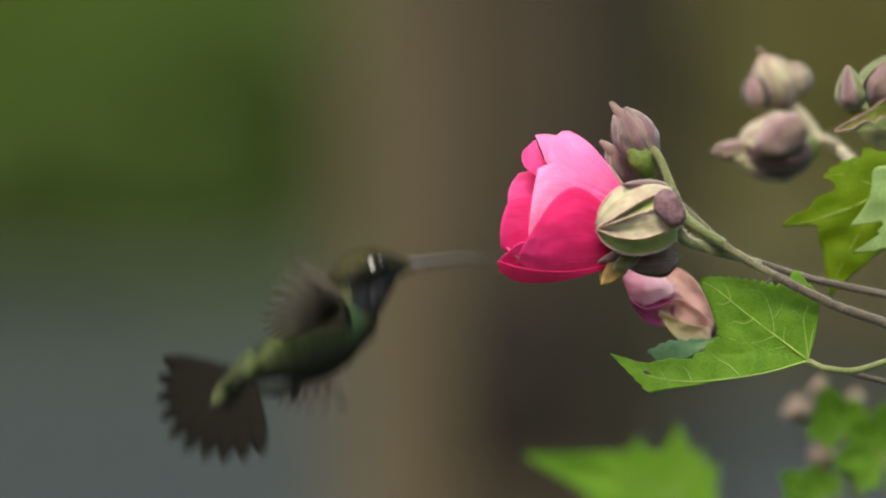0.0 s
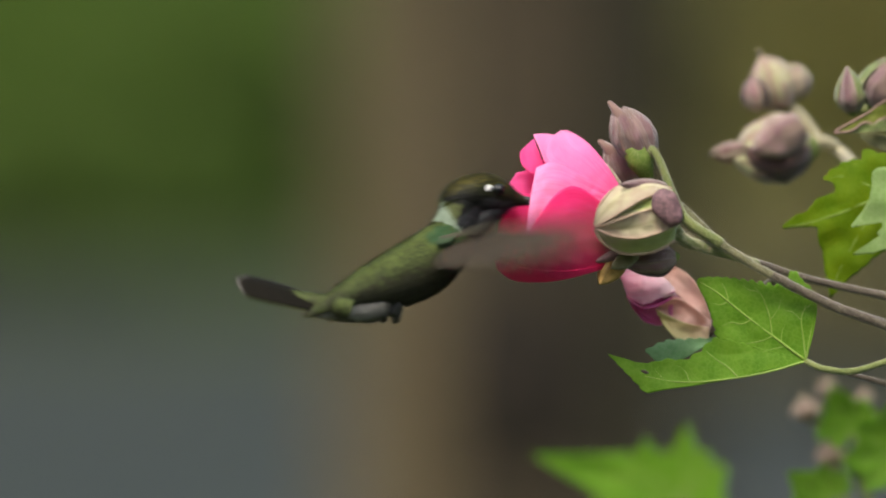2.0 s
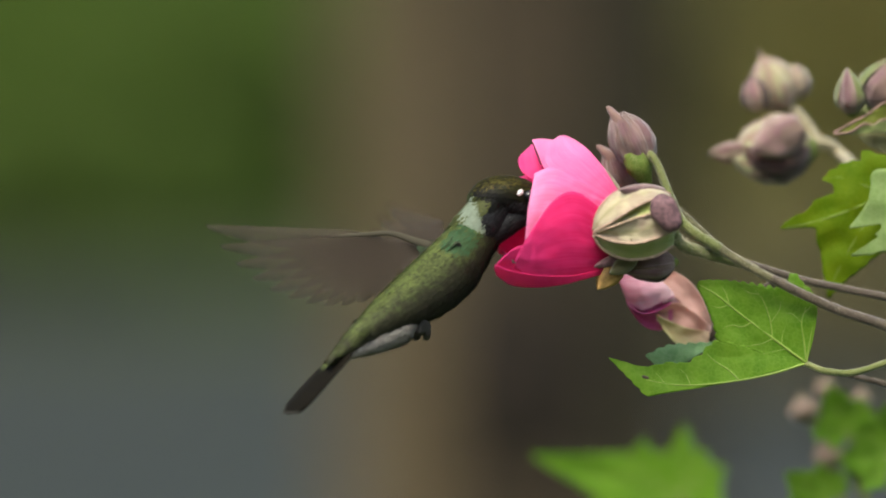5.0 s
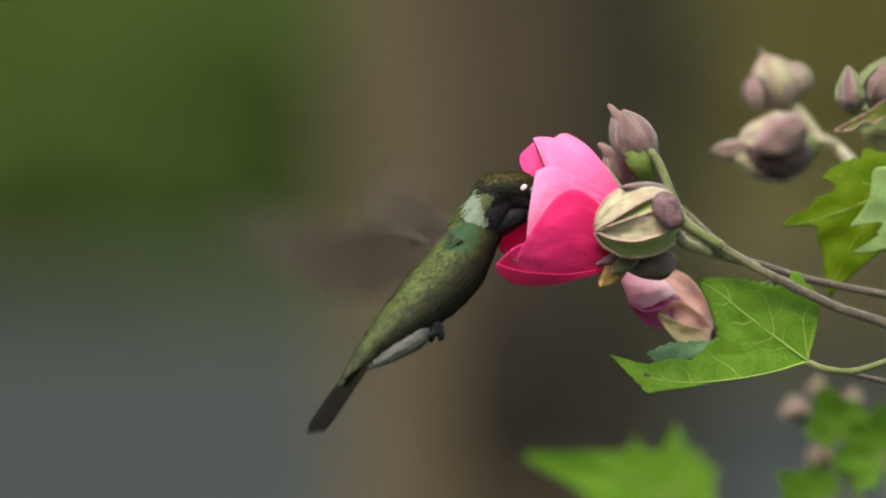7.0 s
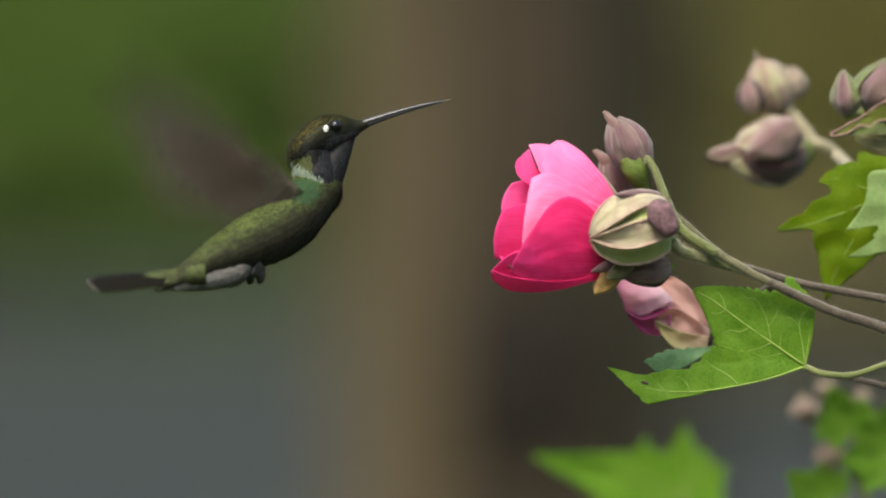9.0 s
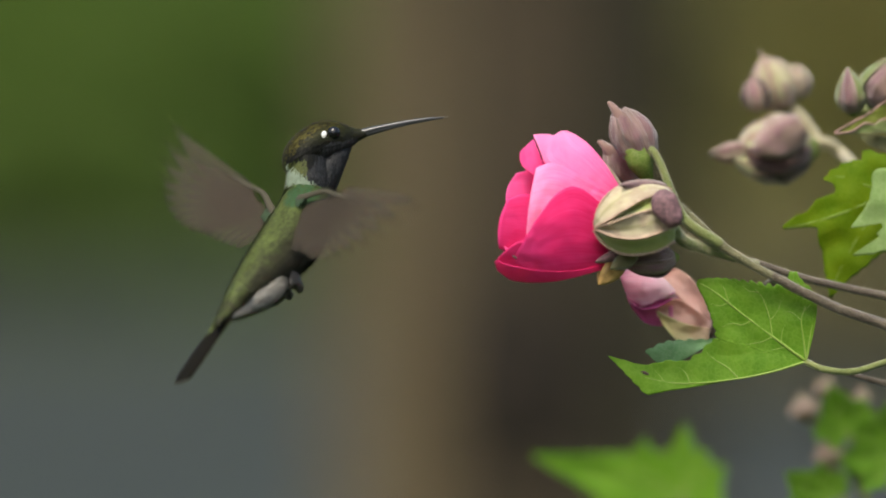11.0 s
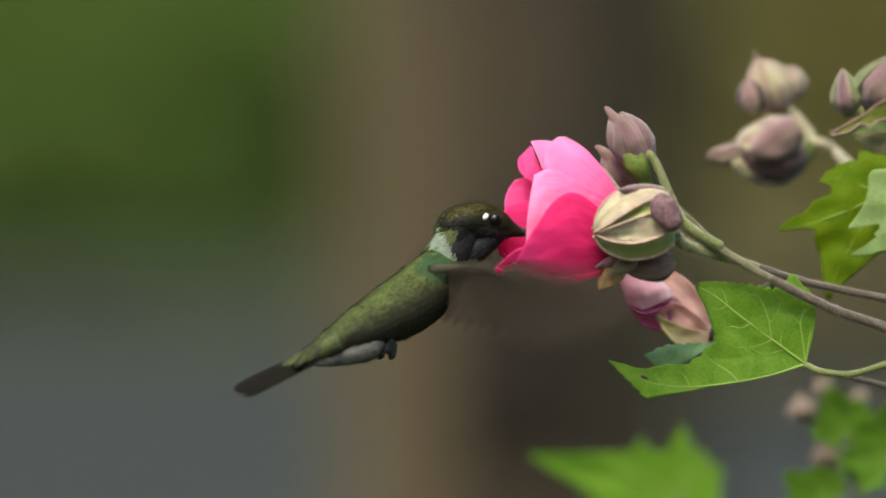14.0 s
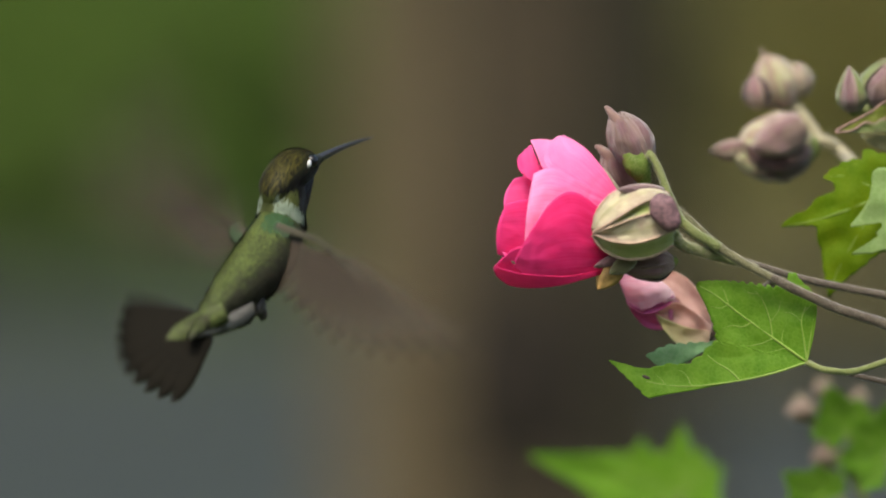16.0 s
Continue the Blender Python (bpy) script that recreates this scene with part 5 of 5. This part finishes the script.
def wing(side):
    """side 1: its left wing, -1: its right. Spans along y from the shoulder; the leading edge looks along x."""
    joint = Vector((-70, side * 36, 24)) * U
    bm = bmesh.new()
    tube(bm, [Vector((0, 0, 0)) * U, Vector((6, side * 34, 4)) * U, Vector((14, side * 80, 3)) * U, Vector((6, side * 130, 1)) * U, Vector((-14, side * 240, 0)) * U], [9 * U, 7 * U, 5 * U, 4 * U, 2 * U], 10, 6)
    for vv in bm.verts:
        vv.co.z *= 0.6
    ob = part("wing", bm, COVERT, bird, "narrow brown-grey wing with green shoulder", at=Vector((0, 0, 0)))
    ob.location = joint
    patch = ([], [])
    rnd = random.Random(3)
    for _ in range(220):
        y = abs(rnd.gauss(0, 11)) - 6
        x = rnd.gauss(-3, 6) * (1 - min(1, y / 140))
        p = Vector((x, side * y, 4 - abs(x) * 0.06 + rnd.uniform(0, 1)))
        s = rnd.uniform(5, 10)
        back = Vector((-0.8, side * 0.6, -0.08)).normalized()
        e = Vector((0.6 * side, 0.8, 0)).normalized()
        for flip in (1, -1):
            q = Vector((p.x, p.y, p.z * flip))
            bk = Vector((back.x, back.y, back.z * flip))
            j = len(patch[0])
            patch[0].extend([tuple(v * U) for v in (q, q + bk * s * 0.5 + e * s * 0.3, q + bk * s, q + bk * s * 0.5 - e * s * 0.3)])
            patch[1].extend([(j, j + 1, j + 2), (j, j + 2, j + 3)])
    plume_part("shoulder_coverts", patch, SHOULDER, ob, "green shoulder feathers")
    # primaries, from the long leading one to the short inner ones, then secondaries
    for k in range(10):
        f = k / 9
        fb = feather((305 - 185 * f ** 0.9) * U, (54 + 14 * f) * U, (-26 * (1 - f)) * U * side * -1, 3.4)
        o = new("primary", mesh_of("primary", fb, VANE))
        o.parent = ob
        o.matrix_basis = Matrix.Translation(Vector((4 - 8 * f, side * (112 - 34 * f), -0.7 * k)) * U) @ pose(0, 0, 0, 0, 0, side * -(82 - 62 * f))
    for k in range(6):
        f = k / 5
        fb = feather((120 - 30 * f) * U, 46 * U, 0.0, 4.0)
        o = new("secondary", mesh_of("secondary", fb, VANE))
        o.parent = ob
        o.matrix_basis = Matrix.Translation(Vector((0, side * (76 - 62 * f), -6 - 0.7 * k)) * U) @ pose(0, 0, 0, 0, 0, side * -(18 - 22 * f))
    return ob, joint


right_wing, right_joint = wing(-1)
left_wing, left_joint = wing(1)


def aim(pitch, yaw=0.0, roll=0.0):
    """Facing along x, turned up by pitch, away from the eye by yaw, about its own length by roll."""
    return (pose(0, 0, 0, 0, 0, yaw) @ pose(0, 0, 0, 0, -pitch, 0) @ pose(0, 0, 0, roll)).to_3x3()


def lie(axis, roll):
    """The turn of the trunk whose tail-to-neck line shows as axis in the shot plane; what it lacks in length leads away from the eye."""
    full = TAIL_AT.length
    x = Vector((axis.x, 0, axis.z))
    short = min(1.0, x.length / full)
    x = (x.normalized() * short + Vector((0, math.sqrt(1 - short * short), 0))).normalized()
    y = Vector((0, 1, 0)) - x * x.y
    y = Matrix.Rotation(radians(roll), 3, x) @ y.normalized()
    return Matrix((x, y, x.cross(y))).transposed()


def span(angle, near, lead, twist, side):
    """A wing's turn in the shot space: the span's angle round the line of sight (0 right, 90 up), its lean to the eye, the leading edge near lead."""
    a, n = radians(angle), radians(near)
    y = Vector((math.cos(a) * math.cos(n), -math.sin(n), math.sin(a) * math.cos(n)))
    x = (lead - y * lead.dot(y)).normalized()
    x = Matrix.Rotation(radians(twist), 3, y) @ x
    y = y * side
    z = x.cross(y)
    return Matrix((x, y, z)).transposed()


# where the bird is: time; eye across, down; tail root across, down; roll; head pitch, yaw; tail pitch, spread
FLIGHT = (
    (0, 674, 462, 432, 652, 30, 6, 0, 46, 14),
    (0.0334, 667, 440, 434, 634, 29, 6, 0, 44, 13),
    (0.1, 660, 436, 436, 640, 28, 6, 0, 42, 11),
    (0.2, 646, 384, 438, 612, 25, 6, 0, 26, 6),
    (0.3, 640, 352, 420, 580, 22, 6, 0, 46, 4.5),
    (0.4, 643, 334, 380, 566, 20, 7, 0, 46, 3.5),
    (0.5, 648, 320, 345, 565, 20, 7, 0, 32, 3),
    (0.6, 650, 306, 338, 545, 20, 8, 0, 33, 2.5),
    (0.7, 654, 300, 330, 535, 20, 8, 0, 30, 2.5),
    (0.8, 654, 301, 330, 520, 20, 8, 0, 18, 2),
    (0.9, 650, 301, 328, 506, 20, 8, 0, 5, 2),
    (1, 652, 301, 331, 486, 20, 8, 0, -8, 2),
    (1.1, 650, 301, 372, 536, 20, 8, 0, 20, 6),
    (1.2, 654, 308, 415, 560, 20, 7, 0, 32, 5),
    (1.3, 662, 316, 420, 582, 20, 4, 0, 45, 2),
    (1.4, 672, 330, 474, 585, 20, 2, 0, 80, 2),
    (1.5, 714, 340, 492, 565, 20, 0, 0, 70, 3),
    (1.6, 758, 337, 505, 560, 20, -3, 0, 34, 4),
    (1.7, 788, 332, 503, 532, 20, -4, 0, 15, 3.5),
    (1.8, 800, 335, 515, 522, 20, -5, 0, -5, 3.5),
    (1.9, 838, 328, 542, 528, 20, -8, 0, -20, 2.5),
    (2, 882, 334, 585, 530, 20, -10, 0, -14, 2),
    (2.1, 898, 336, 585, 556, 20, -12, 0, 6, 5),
    (2.3, 915, 338, 610, 596, 20, -18, 0, 60, 3),
    (2.5, 940, 345, 615, 590, 20, -22, 0, 51, 1.5),
    (2.7, 938, 342, 612, 576, 20, -22, 0, 40, 1.5),
    (2.9, 934, 344, 597, 562, 20, -22, 0, 22, 2),
    (3, 934, 345, 600, 575, 20, -22, 0, 28, 2),
    (3.1, 936, 348, 606, 598, 20, -22, 0, 45, 1.5),
    (3.3, 940, 350, 632, 622, 20, -24, 0, 62, 1.5),
    (3.5, 940, 352, 622, 622, 20, -24, 0, 50, 1.5),
    (3.7, 936, 351, 606, 602, 20, -23, 0, 38, 1.5),
    (4, 932, 350, 600, 590, 20, -22, 0, 38, 1.5),
    (4.2, 935, 348, 612, 600, 20, -22, 0, 45, 1.5),
    (5.2, 937, 345, 620, 600, 20, -22, 0, 48, 1.5),
    (6.3, 942, 338, 640, 610, 20, -24, 0, 55, 1.5),
    (6.5, 942, 338, 632, 605, 20, -24, 0, 55, 1.5),
    (7, 943, 337, 642, 622, 20, -24, 0, 55, 1.5),
    (7.2, 942, 338, 642, 624, 20, -24, 0, 57, 1.5),
    (7.5, 937, 340, 640, 628, 20, -24, 0, 62, 1.5),
    (7.6, 925, 340, 638, 628, 20, -20, 0, 60, 2),
    (7.7, 905, 344, 634, 608, 20, -14, 0, 44, 3),
    (7.8, 862, 340, 645, 616, 22, -6, 0, 20, 4),
    (7.9, 815, 332, 680, 622, 24, 2, 0, 45, 7),
    (8, 780, 330, 675, 630, 25, 8, 0, 78, 4),
    (8.1, 724, 304, 672, 580, 28, 10, 0, 120, 7.5),
    (8.2, 690, 298, 640, 570, 26, 12, 0, 126, 8),
    (8.3, 652, 262, 606, 556, 20, 14, 0, 90, 5.5),
    (8.5, 634, 233, 456, 525, 15, 13, 0, 40, 7),
    (8.7, 612, 225, 362, 508, 15, 15, 0, 20, 2),
    (8.9, 597, 232, 322, 476, 15, 16, 0, -10, 2),
    (9, 593, 222, 326, 480, 15, 17, 0, 5, 2),
    (9.2, 602, 228, 335, 492, 15, 14, 0, 10, 2),
    (10.2, 596, 232, 390, 510, 15, 12, 0, 40, 2),
    (11.3, 590, 238, 420, 540, 15, 12, 0, 62, 1.5),
    (11.4, 610, 268, 450, 532, 20, 8, 0, 66, 5),
    (11.5, 643, 285, 498, 505, 25, 2, 0, 87, 6),
    (11.6, 668, 326, 452, 488, 22, 2, 0, 34, 9),
    (11.7, 708, 344, 408, 462, 20, 0, 0, -8, 6),
    (11.8, 728, 345, 410, 462, 20, -2, 0, -28, 5),
    (11.9, 762, 340, 455, 510, 20, -2, 0, -16, 6),
    (12, 799, 326, 562, 554, 20, -2, 0, 25, 8),
    (12.1, 815, 334, 578, 586, 20, -4, 0, 48, 9),
    (12.2, 832, 342, 632, 606, 20, -6, 0, 85, 7),
    (12.4, 864, 345, 612, 618, 20, -9, 0, 74, 3.5),
    (12.5, 878, 345, 615, 622, 20, -10, 0, 61, 3),
    (12.6, 882, 343, 592, 592, 20, -11, 0, 46, 3),
    (12.8, 888, 342, 582, 588, 20, -12, 0, 20, 2),
    (13, 890, 343, 580, 592, 20, -12, 0, 15, 2),
    (13.2, 888, 348, 582, 602, 20, -12, 0, 16, 2),
    (13.4, 888, 374, 632, 645, 20, -14, 0, 68, 3),
    (13.5, 889, 378, 640, 648, 20, -14, 0, 62, 3),
    (13.6, 884, 384, 618, 648, 20, -14, 0, 52, 3),
    (13.8, 880, 386, 572, 612, 20, -14, 0, 22, 2),
    (14, 876, 386, 565, 612, 20, -14, 0, 26, 1.5),
    (14.2, 876, 388, 560, 640, 20, -14, 0, 40, 1.5),
    (14.5, 875, 390, 558, 666, 20, -14, 0, 33, 1.5),
    (14.7, 875, 388, 560, 664, 20, -14, 0, 37, 1.5),
    (15, 876, 385, 570, 656, 20, -14, 0, 40, 1.5),
    (15.2, 858, 388, 640, 664, 24, -10, 0, 36, 3.5),
    (15.3, 786, 386, 662, 672, 26, -2, 3, 88, 4),
    (15.4, 760, 376, 672, 672, 28, 2, 6, 104, 5),
    (15.5, 722, 357, 655, 645, 30, 4, 10, 133, 7),
    (15.6, 648, 334, 600, 610, 28, 16, 20, 138, 4),
    (15.7, 600, 320, 560, 622, 26, 24, 30, 118, 4),
    (15.8, 548, 300, 462, 622, 25, 28, 40, 66, 4),
    (15.9, 528, 290, 375, 582, 28, 24, 46, 46, 5),
    (16, 532, 282, 366, 560, 30, 16, 50, 27, 10),
)

# how the wings stand: time; near wing angle, lean, twist, sweep; far wing angle, lean, twist, sweep
STROKES = (
    (0, 122, 70, 0, 7, -70, -65, 0, 15),
    (0.3, 110, 60, 0, 45, -5, -20, 0, 20),
    (0.5, 215, 76, 0, 45, 141, 0, 45, 3),
    (0.7, 105, 72, 0, 8, 129, 0, 0, 4),
    (1, -33, 12, 45, 5, 126, -20, 0, 30),
    (1.2, 200, 76, 0, 30, 130, 0, 0, 14),
    (1.5, -20, 60, 0, 60, 151, 0, 0, 14),
    (1.7, 210, 72, 0, 30, 143, 0, 0, 8),
    (2, 8, 20, 0, 12, 20, -40, 0, 45),
    (2.3, 175, -30, 0, 12, 178, 0, 0, 6),
    (2.5, 150, -45, 0, 18, 158, 0, 0, 8),
    (2.7, 140, -45, 0, 8, 156, 0, 0, 5),
    (3, 134, -48, 0, 12, 174, 0, 0, 25),
    (3.1, 0, 10, 0, 14, 15, -30, 0, 40),
    (3.3, 10, 10, 0, 15, 15, -30, 0, 40),
    (3.5, 138, -45, 0, 10, 172, -10, 0, 45),
    (3.7, 140, -45, 0, 20, 168, 0, 0, 14),
    (4, 134, -58, 0, 24, 172, 0, 0, 10),
    (5.2, 138, -58, 0, 41.25, 170, 0, 0, 30),
    (6.5, 130, -62, 0, 26, 164, 0, 0, 7),
    (7, 134, -60, 0, 20, 170, 0, 0, 12),
    (7.2, 136, -50, 0, 20, 170, 0, 0, 14),
    (7.5, 134, -58, 0, 20, 165, 0, 0, 10),
    (7.7, 6, 10, 0, 20, 172, -10, 0, 35),
    (8, -60, 50, 0, 60, 174, 0, 0, 14),
    (8.2, 10, 12, 0, 15, 174, 0, 0, 15),
    (8.5, 8, 20, 0, 60, 176, 0, 0, 48.75),
    (8.7, 205, 74, 0, 20, 122, 0, 0, 5),
    (9, 145, 15, 0, 14, 140, -45, 0, 30),
    (9.2, -22, 15, 0, 15, 125, -30, 0, 40),
    (10.2, 140, 20, 0, 45, 140, -30, 0, 45),
    (11.3, -22, 20, 0, 30, 130, -30, 0, 50),
    (11.5, 119, 8, -5, 6, 126, -30, 20, 8),
    (11.8, 96, 45, 0, 10, 146, 0, 0, 6),
    (12, 154, -18, 0, 14, 152, -35, 0, 30),
    (12.2, 176, -30, 0, 12, 172, 0, 0, 6),
    (12.5, 178, 10, 60, 6, 172, 0, 0, 25),
    (12.8, 178, -15, 0, 10, 172, 0, 0, 10),
    (13, -15, 30, 0, 60, 10, -30, 0, 60),
    (13.2, 150, -20, 0, 45, 160, 0, 0, 30),
    (13.5, 178, 20, 0, 56.25, 178, -10, 0, 48.75),
    (13.8, 165, -45, 0, 18, 168, 0, 0, 18),
    (14, -4, 10, 45, 8, 20, -30, 0, 52.5),
    (14.2, 2, 10, 0, 25, 20, -30, 0, 50),
    (14.5, -5, 15, 0, 56.25, 20, -30, 0, 60),
    (14.7, 170, -45, 0, 40, 168, 0, 0, 40),
    (15, -10, 30, 0, 60, 10, -30, 0, 60),
    (15.3, 187, 15, 0, 8, 180, -10, 0, 15),
    (15.5, 60, 30, 0, 56.25, 187, 25, 55, 5),
    (15.7, 10, 30, 0, 40, 188, 0, 0, 20),
    (16, -30, 12, 0, 5, 135, -10, 0, 45),
)

# how the plant sways, in drawing units to the right and down and degrees, at its times: branch, flower, bud branch, and the big leaf on its stalk
SWAY = (
    (0, (2, -0.88, -0.44, 0.47, 0.83, 0.42, -0.15, -2.49, -0.05, 0.29)),
    (0.5, (1.91, -0.51, -0.16, 1.2, 0.55, 0.16, 0.87, -1.74, 0.26, 0.24)),
    (1, (1.44, -0.7, -0.13, 0.24, 1.29, 0.42, 0.84, -1.13, 0.11, 0.27)),
    (1.5, (0, 0, 0, 0, 0, 0, 0, 0, 0, 0)),
    (2, (-1.79, 0.99, -0.06, -0.26, 0.64, 0.11, -0.63, 0.1, -0.13, -0.15)),
    (2.5, (-1.64, 1.54, -0.45, -0.02, 1.36, 0.25, -1.45, 2.23, -0.07, 0.5)),
    (3, (0.82, 1.76, -1.63, -0.68, 2.79, 1.53, -1.61, 3.97, 0.25, 0)),
    (3.5, (0.26, 2.9, -1.87, -0.08, 3.96, 1.53, -3.42, 5.2, 0.17, 1.5)),
    (4, (-3.3, 2.46, -1.36, -0.31, 2.99, 1.2, -4.59, 4.54, 0.2, 0.5)),
    (6.5, (2.62, -1.08, -1.1, 0.65, 2.65, 1.27, 0.85, 1, 0.65, 0.79)),
    (7, (1.1, -1.43, -1.02, -0.05, 2.06, 0.94, -0.71, -0.57, 0.32, 0.83)),
    (7.5, (-2.07, -0.41, -0.66, -0.49, 1.22, 0.47, -3.61, -0.92, 0.01, 0.36)),
    (8, (-4.17, 1.82, -0.26, 0.21, 0.01, 0.07, -5.47, 0.1, -0.24, -0.41)),
    (8.5, (-4.47, 3.04, -0.7, 1.8, -0.21, -0.22, -6.67, 1.57, -0.2, -0.2)),
    (9, (-3.66, 3.54, -2, -0.79, 3.47, 2.04, -8.5, 5.21, -0.1, -0.39)),
    (11.5, (-0.05, -1.1, -0.06, -0.79, 0.38, 0.3, 2.46, 0.2, 0.22, -0.28)),
    (12, (1.31, -3.45, -0.87, -1.64, 4.13, 1.76, 4, -1, 0.57, 1.21)),
    (12.5, (0.31, -2.21, -0.61, -1.08, 2.12, 0.96, 2.9, -0.35, 1.07, 0.61)),
    (13, (0.46, -1.25, -1.16, -0.77, 2.35, 1.12, 0.66, 0.67, 0.45, 0.41)),
    (13.5, (-0.95, 0.51, -1.37, -1, 3.39, 1.56, -3.85, 2.33, -0.3, 0.63)),
    (14, (-2.79, 4.67, -0.68, 1.42, -0.49, -0.25, -6.99, 2.43, -0.6, -0.26)),
    (14.5, (-3.63, 4.98, -0.42, 1.56, -0.01, -0.24, -8.31, 3.33, -0.46, 0.18)),
    (15, (-2.69, 3.25, -0.31, 2.23, -1.04, -0.57, -7.23, 1, -0.73, -0.13)),
    (15.5, (-1.08, 0.25, -0.68, 0.2, 1.44, 0.51, -4.16, 0.7, -0.02, 0.66)),
    (16, (-0.57, -1.84, -1.45, -0.7, 2.09, 1.07, -0.71, 1.76, 0.86, -0.14)),
)


def sway_pose(s):
    return Matrix.Translation((s[0] * U, 0, -s[1] * U)) @ pose(0, 0, 0, 0, s[2], 0)


def beat_rows(poses, beats):
    """Wing turns on its body from one known stroke to the next: a swept stroke at each known time and full strokes between."""
    rows = []
    for (t0, q0, sweep0, sight0), (t1, q1, sweep1, sight1) in zip(poses, poses[1:]):
        f0, f1 = round(t0 * FPS), round(t1 * FPS)
        n = f1 - f0
        for k in range(n):
            still = 3 if n > 8 else 1
            u = min(1, max(0, (k - still) / max(1, n - 2 * still)))
            q = q0.slerp(q1, u * u * (3 - 2 * u))
            if k in (1, 2) or n - k in (1, 2):
                swing, axis = (sweep0 / (0.9 * k), sight0) if 0 < k <= n - k else (-sweep1 / (0.9 * (n - k)), sight1)
                q = Matrix.Rotation(radians(swing), 3, axis).to_quaternion() @ q
            elif 2 < k < n - 2:
                turn = beats * math.sin(math.pi * (k - 2) / (n - 4)) * math.sin((k - 2) * math.tau / 6)
                q = q @ Euler((radians(turn), 0, 0)).to_quaternion()
            rows.append(((f0 + k) / FPS, q))
    rows.append((poses[-1][0], poses[-1][1]))
    # no single step of a wing may turn too far: soften those that would
    known = {round(p[0] * FPS) for p in poses}
    for _ in range(40):
        for i in range(1, len(rows) - 1):
            t, q = rows[i]
            p0, p1 = rows[i - 1][1], rows[i + 1][1]
            most = max(q.rotation_difference(p0).angle, q.rotation_difference(p1).angle)
            if radians(80) < most and round(t * FPS) not in known:
                rows[i] = (t, q.slerp(p0.slerp(p1, 0.5), 0.3))
    return rows


def motions():
    walk(branch, [(t, BOARD @ Matrix.Translation(ORIGIN[branch]) @ sway_pose(s[0:3])) for t, s in SWAY])
    walk(flower, [(t, Matrix.Translation(ORIGIN[flower] - ORIGIN[branch]) @ sway_pose(s[3:6])) for t, s in SWAY])
    walk(buds, [(t, BOARD @ Matrix.Translation(ORIGIN[buds]) @ sway_pose(s[6:9])) for t, s in SWAY])
    walk(blade, [(t, Matrix.Translation(leaf_root - ORIGIN[branch]) @ pose(0, 0, 0, 0, s[9], 0)) for t, s in SWAY])
    drift = ((0.0, 6), (0.5, 7), (1.0, 10), (1.5, 16), (2.0, 22), (3.0, 22), (3.5, 19), (4.2, 18), (6.5, 6), (7.0, 2), (7.5, 5), (8.0, 8), (8.5, 18), (9.0, 19), (11.5, 17), (12.5, 15), (13.5, 13), (14.5, 16), (15.0, 22), (15.5, 20), (16.0, 13))
    for ob in (low, shoot):
        walk(ob, [(t, BOARD @ Matrix.Translation(ORIGIN[ob] + Vector((x * U, 0, 0)))) for t, x in drift])
    body, heads, tails, fans = [], [], [], []
    near, far = [], []
    strokes = {t: v for t, *v in STROKES}
    for t, ea, eb, ra, rb, br, hp, hy, tp, spread in FLIGHT:
        H = aim(hp, hy, br * 0.3)
        neck = spot(ea, eb) - H @ (Vector((58, 0, 102)) * U)
        R = lie(neck - spot(ra, rb), br)
        body.append((t, BOARD @ Matrix.Translation(neck) @ R.to_4x4()))
        inv = R.transposed()
        heads.append((t, (inv @ H).to_4x4()))
        tails.append((t, Matrix.Translation(TAIL_AT) @ (inv @ aim(tp, 0, br + 3 + 9 * max(0, min(6, spread) - 3))).to_4x4()))
        fans.append((t, spread))
        if t not in strokes:
            continue
        na, nl, nt, ns, fa, fl, ft, fs = strokes[t]
        lead = R @ Vector((1, 0, 0))
        lead.y *= 0.3
        sight = inv @ Vector((0, -1, 0))
        for store, side, ang, lean, tw, sw in ((near, -1, na, nl, nt, ns), (far, 1, fa, fl, ft, fs)):
            store.append((t, (inv @ span(ang, lean, lead, tw, side)).to_quaternion(), sw, sight))
    walk(bird, body)
    walk(head, heads)
    walk(tail, tails)
    walk(tongue, [(t, Matrix.Translation((out * U, 0, 0))) for t, out in ((0.0, 0), (7.8, 0), (8.2, 40), (8.5, 72), (8.7, 20), (9.0, 4), (9.4, 0), (16.0, 0))])
    for ob, u in vanes:
        at = ob.location.copy()
        walk(ob, [(t, Matrix.Translation(at) @ pose(0, 0, 0, 0, 0, -u * s)) for t, s in fans])
    for ob, joint, store in ((right_wing, right_joint, near), (left_wing, left_joint, far)):
        walk(ob, [(t, Matrix.Translation(joint) @ q.to_matrix().to_4x4()) for t, q in beat_rows(store, 45)])


motions()
